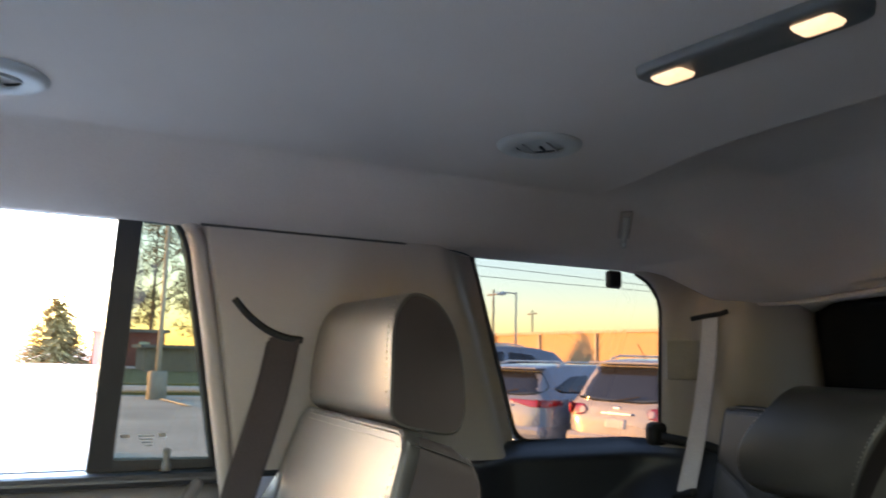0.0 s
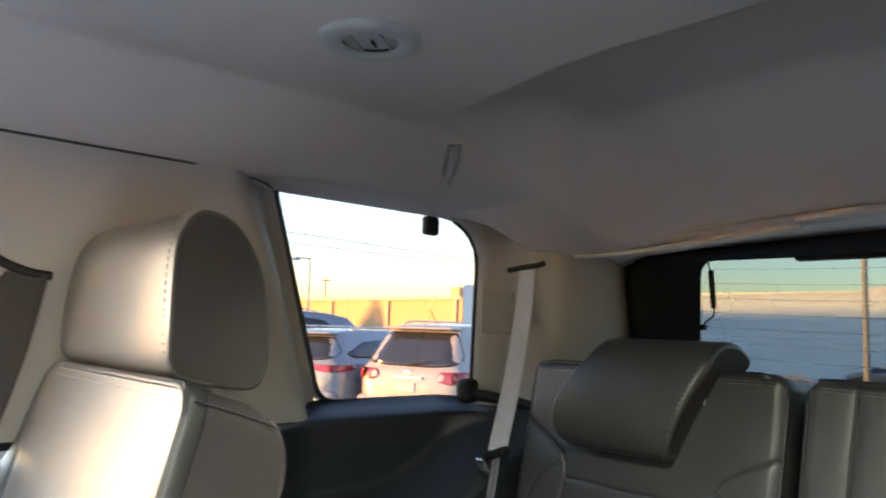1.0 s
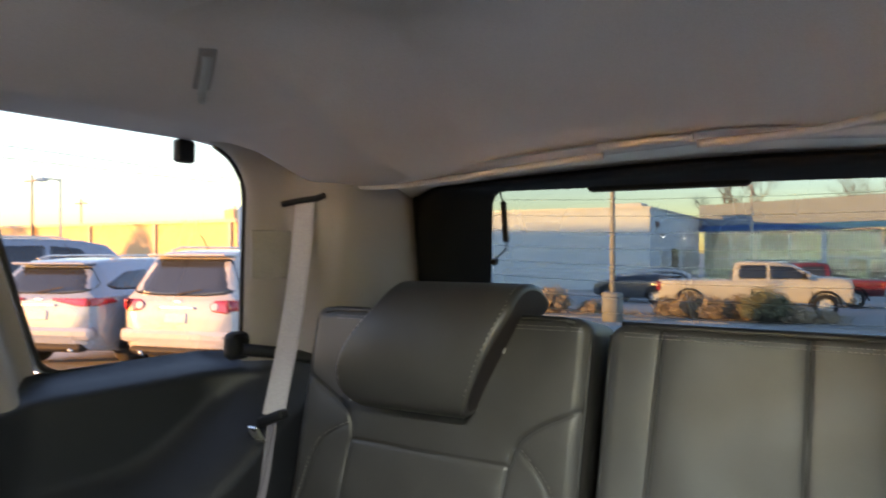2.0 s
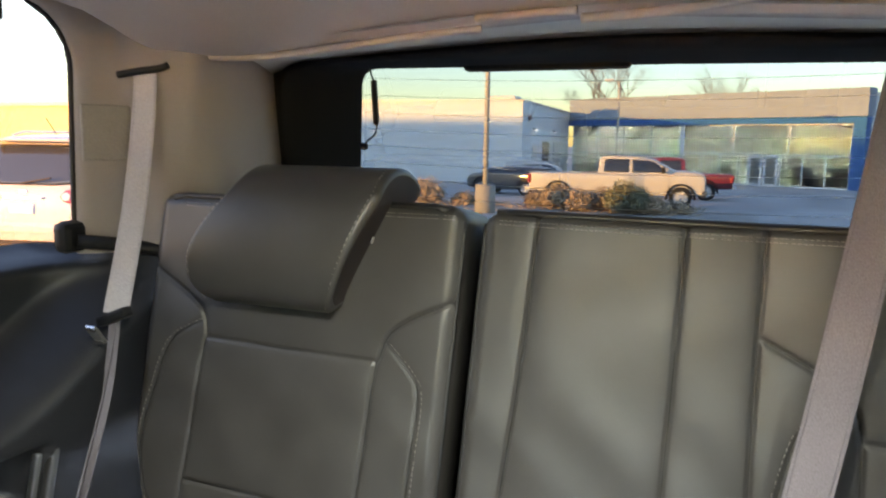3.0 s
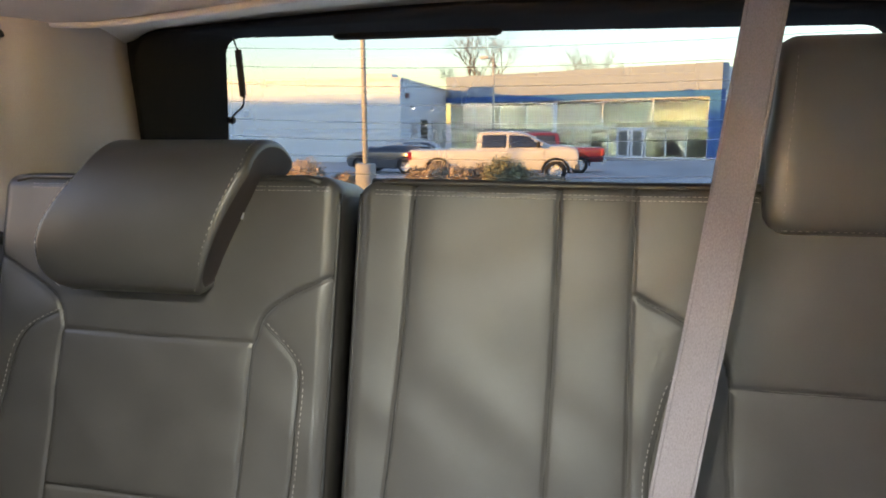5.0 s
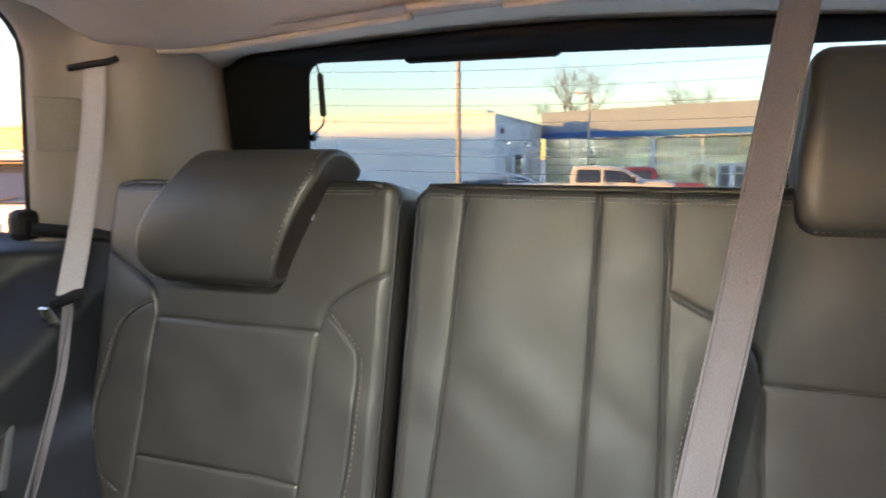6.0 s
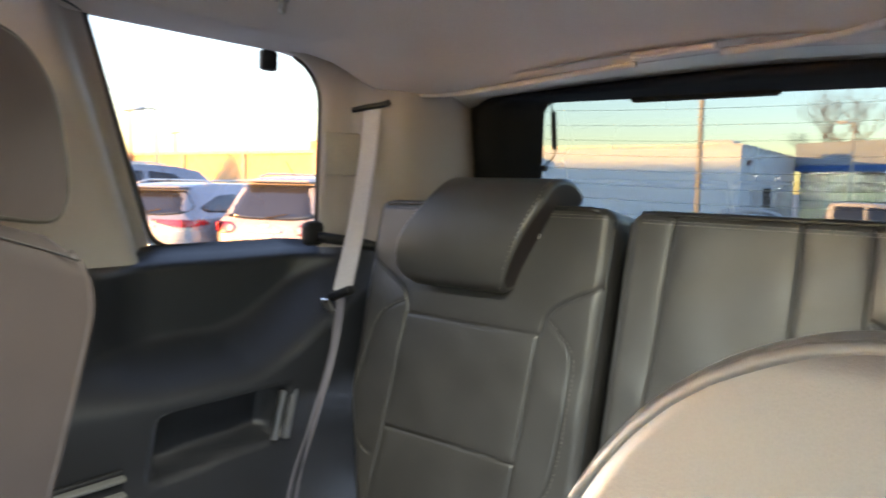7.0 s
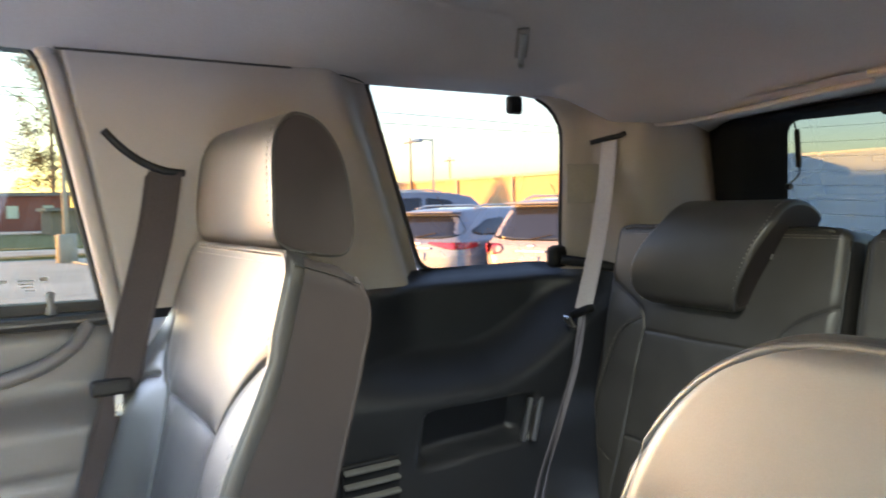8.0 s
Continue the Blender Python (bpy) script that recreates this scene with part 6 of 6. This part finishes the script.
def pickup(name, label, paint, place, bed=0.0, width=2.05):
    c = thing(name, label, "pickup truck", "parked cars")
    hw = width / 2
    st = [(0.0, 0.62, 1.20, 1.24, hw * 0.95, hw * 0.86), (0.06, 0.55, 1.23, 1.27, hw * 0.98, hw * 0.88), (1.0, 0.52, 1.24, 1.28, hw * 0.98, hw * 0.88), (2.06, 0.50, 1.25, 1.29, hw * 0.98, hw * 0.88), (2.10, 0.50, 1.25, 1.80, hw * 0.98, hw * 0.80), (2.18, 0.50, 1.25, 1.95, hw * 0.98, hw * 0.78), (2.7, 0.48, 1.25, 1.99, hw * 0.98, hw * 0.78), (3.75, 0.48, 1.25, 1.97, hw * 0.98, hw * 0.78), (4.12, 0.48, 1.25, 1.86, hw * 0.98, hw * 0.79), (4.82, 0.48, 1.28, 1.48, hw * 0.98, hw * 0.82), (4.96, 0.48, 1.30, 1.43, hw * 0.98, hw * 0.84), (5.6, 0.50, 1.30, 1.42, hw * 0.98, hw * 0.84), (5.88, 0.52, 1.28, 1.38, hw * 0.96, hw * 0.84), (5.98, 0.55, 1.24, 1.32, hw * 0.94, hw * 0.82), (6.03, 0.62, 1.14, 1.20, hw * 0.92, hw * 0.76)]
    B = bed
    st = [(q[0] + (B if q[0] > 1.5 else 0.0), *q[1:]) for q in st]
    v, f = shell(st, 1)
    mesh_object("body", v, f, paint, c)
    tree = BVHTree.FromPolygons(v, f)
    box_part("bed_floor", (0, 1.05 + B / 2, 1.262), (width * 0.80, 1.8 + B, 0.01), BLACK, c)
    for s in (-1, 1):
        laid(c, "side_window", [(B + 2.28, 1.34), (B + 3.24, 1.34), (B + 3.24, 1.84), (B + 2.32, 1.84)], tree, s, CAR_GLASS, 0.008, "dark window glass", 0.05)
        laid(c, "side_window", [(B + 3.34, 1.34), (B + 4.66, 1.36), (B + 4.10, 1.78), (B + 3.34, 1.84)], tree, s, CAR_GLASS, 0.008, "dark window glass", 0.05)
        for y in (1.15, 5.15 + B):
            wheel(c, s * (hw - 0.08), y, 0.42, 0.28)
            bm = bmesh.new()
            tube(bm, [(s * (hw - 0.005), y + 0.51 * math.cos(a), 0.42 + 0.51 * math.sin(a)) for a in np.linspace(-0.1, math.pi + 0.1, 16)], 0.045, 6)
            part("wheel_arch", bm, BLACK, c, smooth=True)
        box_part("tail_light", (s * hw * 0.93, 0.03, 1.02), (0.14, 0.16, 0.34), TAIL_RED, c, 0.03)
        box_part("headlight", (s * hw * 0.78, B + 5.90, 1.06), (0.34, 0.2, 0.20), TAIL_CLEAR, c, 0.04)
        box_part("mirror", (s * (hw + 0.16), B + 4.50, 1.46), (0.22, 0.14, 0.26), BLACK, c, 0.05)
        box_part("running_board", (s * hw * 0.96, B + 3.1, 0.46), (0.16, 2.2, 0.06), BLACK, c, 0.02)
        for y in (B + 3.29, B + 4.72):
            box_part("door_gap", (s * (hw * 0.982), y, 0.95), (0.012, 0.014, 0.62), BLACK, c)
        box_part("door_handle", (s * hw * 0.99, B + 3.38, 1.12), (0.03, 0.16, 0.035), paint, c, 0.01)
    box_part("grille", (0, B + 6.00, 0.98), (width * 0.84, 0.12, 0.44), BLACK, c, 0.03)
    box_part("front_bumper", (0, B + 5.98, 0.60), (width * 0.92, 0.24, 0.26), CAR_DARK, c, 0.05)
    box_part("rear_bumper", (0, -0.05, 0.62), (width * 0.9, 0.2, 0.2), ALU, c, 0.04)
    c.matrix_world = place
    return c


pickup("pickup_truck", "white crew-cab pickup parked side-on across the lot", CAR_WARM, pose(-7.75, 30.6, ground_z(0, 30.6), 0, 0, -85), 0.6)
pickup("pickup_truck", "red pickup parked behind the white one", CAR_RED, pose(-0.25, 38.6, ground_z(0, 38.6), 0, 0, 93), width=1.95)
suv("parked_car", "white parked crossover behind a dark car", BODY_WHITE, pose(-12.6, 42.0, ground_z(0, 42), 0, 0, -85), length=4.6, width=1.85, height=1.58)
suv("parked_car", "dark grey parked hatchback near the lamp post", CAR_DARK, pose(-8.3, 36.2, ground_z(0, 36.5), 0, 0, 78), length=4.4, width=1.8, height=1.38)


# -- plants --
def tuft(bm, x, y, z, h, spread, rng, blades, wide=0.02):
    for _ in range(blades):
        a, l = rng.uniform(0, 6.283), rng.uniform(0.5, 1.0) * h
        dx, dy = math.cos(a) * spread * rng.random(), math.sin(a) * spread * rng.random()
        px, py = x + dx * 0.4, y + dy * 0.4
        w = wide * rng.uniform(0.6, 1.4)
        b = [bm.verts.new((px - w * math.sin(a), py + w * math.cos(a), z)), bm.verts.new((px + w * math.sin(a), py - w * math.cos(a), z)), bm.verts.new((px + dx * 0.7, py + dy * 0.7, z + l * 0.7)), bm.verts.new((px + dx * 1.3, py + dy * 1.3, z + l))]
        bm.faces.new((b[0], b[1], b[2]))
        bm.faces.new((b[1], b[3], b[2]))


def twiggy(x, y, r, tall, seed, mat, name, label, twigs):
    """A shrub of thin upright twigs set with small leaves, uneven at the top."""
    rng = random.Random(seed)
    t = thing(name, label, "shrub", "island shrubs", (x, y, ground_z(x, y)))
    bm = bmesh.new()
    tips = []
    for k in range(twigs):
        a, q = rng.uniform(0, 6.283), math.sqrt(rng.random())
        top = Vector((math.cos(a) * r * q, math.sin(a) * r * q, tall * (0.55 + 0.45 * rng.random()) * math.sqrt(max(0.15, 1 - 0.75 * q * q))))
        foot = Vector((top.x * 0.25, top.y * 0.25, 0.0))
        mid = foot.lerp(top, 0.55) + Vector((rng.gauss(0, 0.05), rng.gauss(0, 0.05), 0))
        tube(bm, [foot, mid, top], lambda u: 0.010 - 0.006 * u, 3)
        tips.append((mid, top))
    part("twigs", bm, BARK, t)
    verts, faces = [], []
    for mid, top in tips:
        for j in range(16):
            p = mid.lerp(top, rng.uniform(0.0, 1.05)) + Vector((rng.gauss(0, 0.06), rng.gauss(0, 0.06), rng.gauss(0, 0.05)))
            n = Vector((rng.gauss(0, 1), rng.gauss(0, 1), rng.gauss(0, 1))).normalized()
            u = n.orthogonal().normalized() * rng.uniform(0.03, 0.06)
            v = n.cross(u).normalized() * 0.028
            k0 = len(verts)
            verts += [p + u, p + v, p - u, p - v]
            faces.append((k0, k0 + 1, k0 + 2, k0 + 3))
    mesh_object("foliage", verts, faces, mat, t, smooth=False)


def hedge():
    rng = random.Random(5)
    brown = "dry brown shrub on the lot island"
    for i, (x, y, r, tall) in enumerate(((-6.35, 26.2, 0.55, 0.70), (-5.55, 25.4, 0.62, 0.98), (-4.75, 25.0, 0.55, 0.85), (-4.05, 25.5, 0.60, 0.92), (-3.2, 25.9, 0.45, 0.72), (-2.45, 25.1, 0.6, 0.66), (-1.7, 25.6, 0.5, 0.5), (-10.1, 25.0, 0.72, 1.08), (-8.9, 25.5, 0.4, 0.5))):
        twiggy(x, y, r, tall, 40 + i, BUSH, "shrub", brown, 130)
    twiggy(-3.15, 24.7, 0.72, 1.18, 60, SHRUB, "shrub", "rounded grey-green evergreen shrub on the lot island", 260)
    bm = bmesh.new()
    for k in range(70):
        x = rng.uniform(-11.0, -0.6)
        y = 25.3 + rng.uniform(-0.9, 0.9)
        tuft(bm, x, y, ground_z(x, y), rng.uniform(0.12, 0.35), 0.3, rng, 14, 0.012)
    ob = part("dry_grass", bm, BUSH, None, "short dry grass on the lot island")
    tagged(ob, category="grass", kind="stuff")
    slab("kerb", None, [(-12.0, 24.0), (0.6, 24.0), (0.6, 26.9), (-12.0, 26.9)], ground_z(0, 25.5) - 0.12, ground_z(0, 25.5) + 0.07, CONCRETE)
    tagged(bpy.data.objects["kerb"], "pale concrete kerb of a planted island", "kerb", kind="structure")


hedge()


def branch(bm, p, d, length, r, depth, rng):
    q = p + d * length
    tube(bm, [p, p.lerp(q, 0.5) + Vector((rng.gauss(0, 0.03), rng.gauss(0, 0.03), 0)) * length, q], lambda t: r * (1 - 0.4 * t), 5)
    if depth == 0:
        return
    for _ in range(rng.choice((2, 3, 3))):
        e = (d + Vector((rng.gauss(0, 0.45), rng.gauss(0, 0.45), rng.uniform(0.0, 0.35)))).normalized()
        branch(bm, p.lerp(q, rng.uniform(0.55, 1.0)), e, length * rng.uniform(0.55, 0.8), r * 0.55, depth - 1, rng)


def bare_tree(x, y, z, height, seed):
    rng = random.Random(seed)
    t = thing("bare_tree", "leafless tree behind the showroom roof", "tree", "bare trees", (x, y, z))
    bm = bmesh.new()
    tube(bm, [(0, 0, 0), (0.1, 0, height * 0.35)], lambda k: 0.35 - 0.1 * k, 8)
    part("trunk", bm, BARK, t, smooth=True)
    bm = bmesh.new()
    for k in range(5):
        a = k * 1.26 + rng.random()
        branch(bm, Vector((0.1, 0, height * 0.33)), Vector((math.cos(a) * 0.6, math.sin(a) * 0.6, 1)).normalized(), height * 0.27, 0.13, 5, rng)
    part("limbs", bm, BARK, t)


bare_tree(-15.0, 92.0, -1.2, 15.5, 3)
bare_tree(-3.0, 100.0, -1.3, 13.0, 8)
bare_tree(-18.5, 98.0, -1.2, 11.0, 12)


def spruce(x, y, height, seed):
    rng = random.Random(seed)
    t = thing("spruce_tree", "dense green spruce at the far side of the lot", "tree", at=(x, y, ground_z(x, y)))
    tube_part("trunk", [(0, 0, 0), (0, 0, height * 0.95)], lambda k: 0.18 - 0.16 * k, BARK, t)
    bm = bmesh.new()
    for k in range(26):
        f = k / 26
        z = height * (0.05 + 0.93 * f)
        r = height * 0.66 * (1 - f) ** 0.9 + 0.06
        for j in range(max(5, int(56 * (1 - f)))):
            a = rng.uniform(0, 6.283)
            l = r * rng.uniform(0.75, 1.12)
            d = Vector((math.cos(a), math.sin(a), 0))
            s = Vector((-d.y, d.x, 0))
            p0 = Vector((0, 0, z))
            for q in range(7):
                c = p0 + d * l * (0.25 + 0.75 * q / 6) + Vector((0, 0, -0.22 * l * q / 6))
                w = 0.24 * height / 6 * (1.1 - 0.6 * q / 6)
                dz = rng.gauss(0, 0.03)
                bm.faces.new([bm.verts.new(c + s * w + Vector((0, 0, dz - 0.08))), bm.verts.new(c + d * w * 1.6), bm.verts.new(c - s * w + Vector((0, 0, -dz - 0.08))), bm.verts.new(c - d * w * 0.8 + Vector((0, 0, 0.05)))])
    part("crown", bm, NEEDLE, t)


spruce(-80.0, -0.2, 7.6, 4)


def leafy_tree(x, y, height, wide, seed):
    rng = random.Random(seed)
    t = thing("autumn_tree", "tall tree with thin brown autumn leaves", "tree", "autumn trees", (x, y, ground_z(x, y)))
    bm = bmesh.new()
    tube(bm, [(0, 0, 0), (0.1, 0.05, height * 0.5), (0.05, 0, height * 0.9)], lambda k: 0.28 - 0.22 * k, 8)
    for k in range(9):
        a, z = rng.uniform(0, 6.283), height * rng.uniform(0.25, 0.7)
        branch(bm, Vector((0.05, 0, z)), Vector((math.cos(a), math.sin(a), 0.8)).normalized(), height * 0.2, 0.09, 2, rng)
    part("trunk", bm, BARK, t)
    verts, faces = [], []
    clumps = []
    for k in range(120):
        a = rng.uniform(0, 6.283)
        z = height * rng.uniform(0.22, 1.0)
        r = wide * math.sqrt(rng.random()) * (1.05 - 0.75 * abs(z / height - 0.45))
        clumps.append(Vector((math.cos(a) * r, math.sin(a) * r, z)))
    for c in clumps:
        for j in range(60):
            p = c + Vector((rng.gauss(0, 0.5), rng.gauss(0, 0.5), rng.gauss(0, 0.44)))
            n = Vector((rng.gauss(0, 1), rng.gauss(0, 1), rng.gauss(0, 1))).normalized()
            u = n.orthogonal().normalized() * 0.13
            v = n.cross(u).normalized() * 0.09
            k0 = len(verts)
            verts += [p + u, p + v, p - u, p - v]
            faces.append((k0, k0 + 1, k0 + 2, k0 + 3))
    mesh_object("crown", verts, faces, LEAF, t, smooth=False)


leafy_tree(-92.5, 9.4, 19.2, 4.3, 21)
leafy_tree(-88.3, 15.8, 17.3, 4.2, 22)
leafy_tree(-98.5, 21.9, 16.5, 4.6, 23)


def far_side():
    slab("grass_strip", None, [(-29.5, -14), (-28.2, -14), (-28.2, 20), (-29.5, 20)], -0.2, -0.06, GRASS)
    tagged(bpy.data.objects["grass_strip"], "strip of yellowed grass across the lot", "grass", kind="structure")
    slab("grass_verge", None, [(-62, -60), (-36, -60), (-36, 34), (-62, 34)], -0.2, -0.09, GRASS)
    tagged(bpy.data.objects["grass_verge"], "yellowed grass verge beyond the lot", "grass", kind="structure")
    h = thing("red_house", "small red-clad building beyond the lot", "building")
    slab("wall", h, [(-75, 3.0), (-75, 9.0), (-82, 9.0), (-82, 3.0)], -0.2, 2.9, BRICK_RED)
    slab("roof", h, [(-74.6, 2.6), (-74.6, 9.4), (-82.4, 9.4), (-82.4, 2.6)], 2.9, 3.2, TRIM_GREY)
    for y in (4.4, 7.2):
        box_part("window", (-74.97, y, 1.5), (0.06, 0.9, 1.1), SHOP_GLASS, h)
    # plain dark block added in place of the shrubs behind the trees
    d = thing("shrub_block", "low dark block standing in for shrubs behind the trees", "building")
    slab("wall", d, [(-55, 5.5), (-55, 20), (-62, 20), (-62, 5.5)], -0.2, 1.5, WOOD_POLE)
    slab("roof", d, [(-54.6, 5.2), (-54.6, 20.3), (-62.4, 20.3), (-62.4, 5.2)], 1.5, 1.72, TRIM_GREY)
    for k in range(6):
        y0 = -6 + 3.0 * k
        slab("parking_line", None, [(-27.5, y0), (-22.5, y0 + 0.6), (-22.5, y0 + 0.72), (-27.5, y0 + 0.12)], -0.13, -0.112, PAINT_LINE)
    for o in bpy.data.objects:
        if o.name.startswith("parking_line"):
            tagged(o, "worn pale parking line", "line", "parking lines", "structure")


far_side()


def shading_house():
    """Unseen tall houses, added towards the low sun so that their shadows lie over the car and over the lower walls
    across the lot.
    """
    h = thing("house", "unseen plain house added to shade the car from the low sun", "building")
    d = Vector((sun_dir.x, sun_dir.y)).normalized()
    n = Vector((-d.y, d.x))
    c = d * 62

    def ring(a, b, f, g):
        return [(p.x, p.y) for p in (c + n * a + d * f, c + n * b + d * f, c + n * b + d * g, c + n * a + d * g)]
    slab("wall", h, ring(-10.2, 12.0, 0, 9), -0.2, 7.6, STUCCO)
    slab("roof", h, ring(-10.6, 12.5, -0.5, 9.5), 7.6, 8.1, TRIM_GREY)
    for k in range(6):
        p = c + n * (-10.0 + 22.0 * (k + 0.5) / 6) - d * 0.02
        for z in (1.6, 4.6):
            box_part("window", (p.x, p.y, z), (0.1, 1.3, 1.5), SHOP_GLASS, h, turn=Matrix.Rotation(math.atan2(d.y, d.x), 4, "Z"))
    r = thing("house", "unseen three-storey house added to shade the walls across the lot", "building")
    slab("wall", r, [(-86.0, -25.0), (-60.0, -25.0), (-60.0, -20.0), (-86.0, -20.0)], -0.2, 9.3, STUCCO)
    slab("roof", r, [(-86.4, -25.4), (-59.6, -25.4), (-59.6, -19.6), (-86.4, -19.6)], 9.3, 9.75, TRIM_GREY)
    for k in range(9):
        for z in (1.5, 4.2, 6.9):
            box_part("window", (-83.5 + 2.6 * k, -19.98, z), (1.3, 0.1, 1.4), SHOP_GLASS, r)


shading_house()
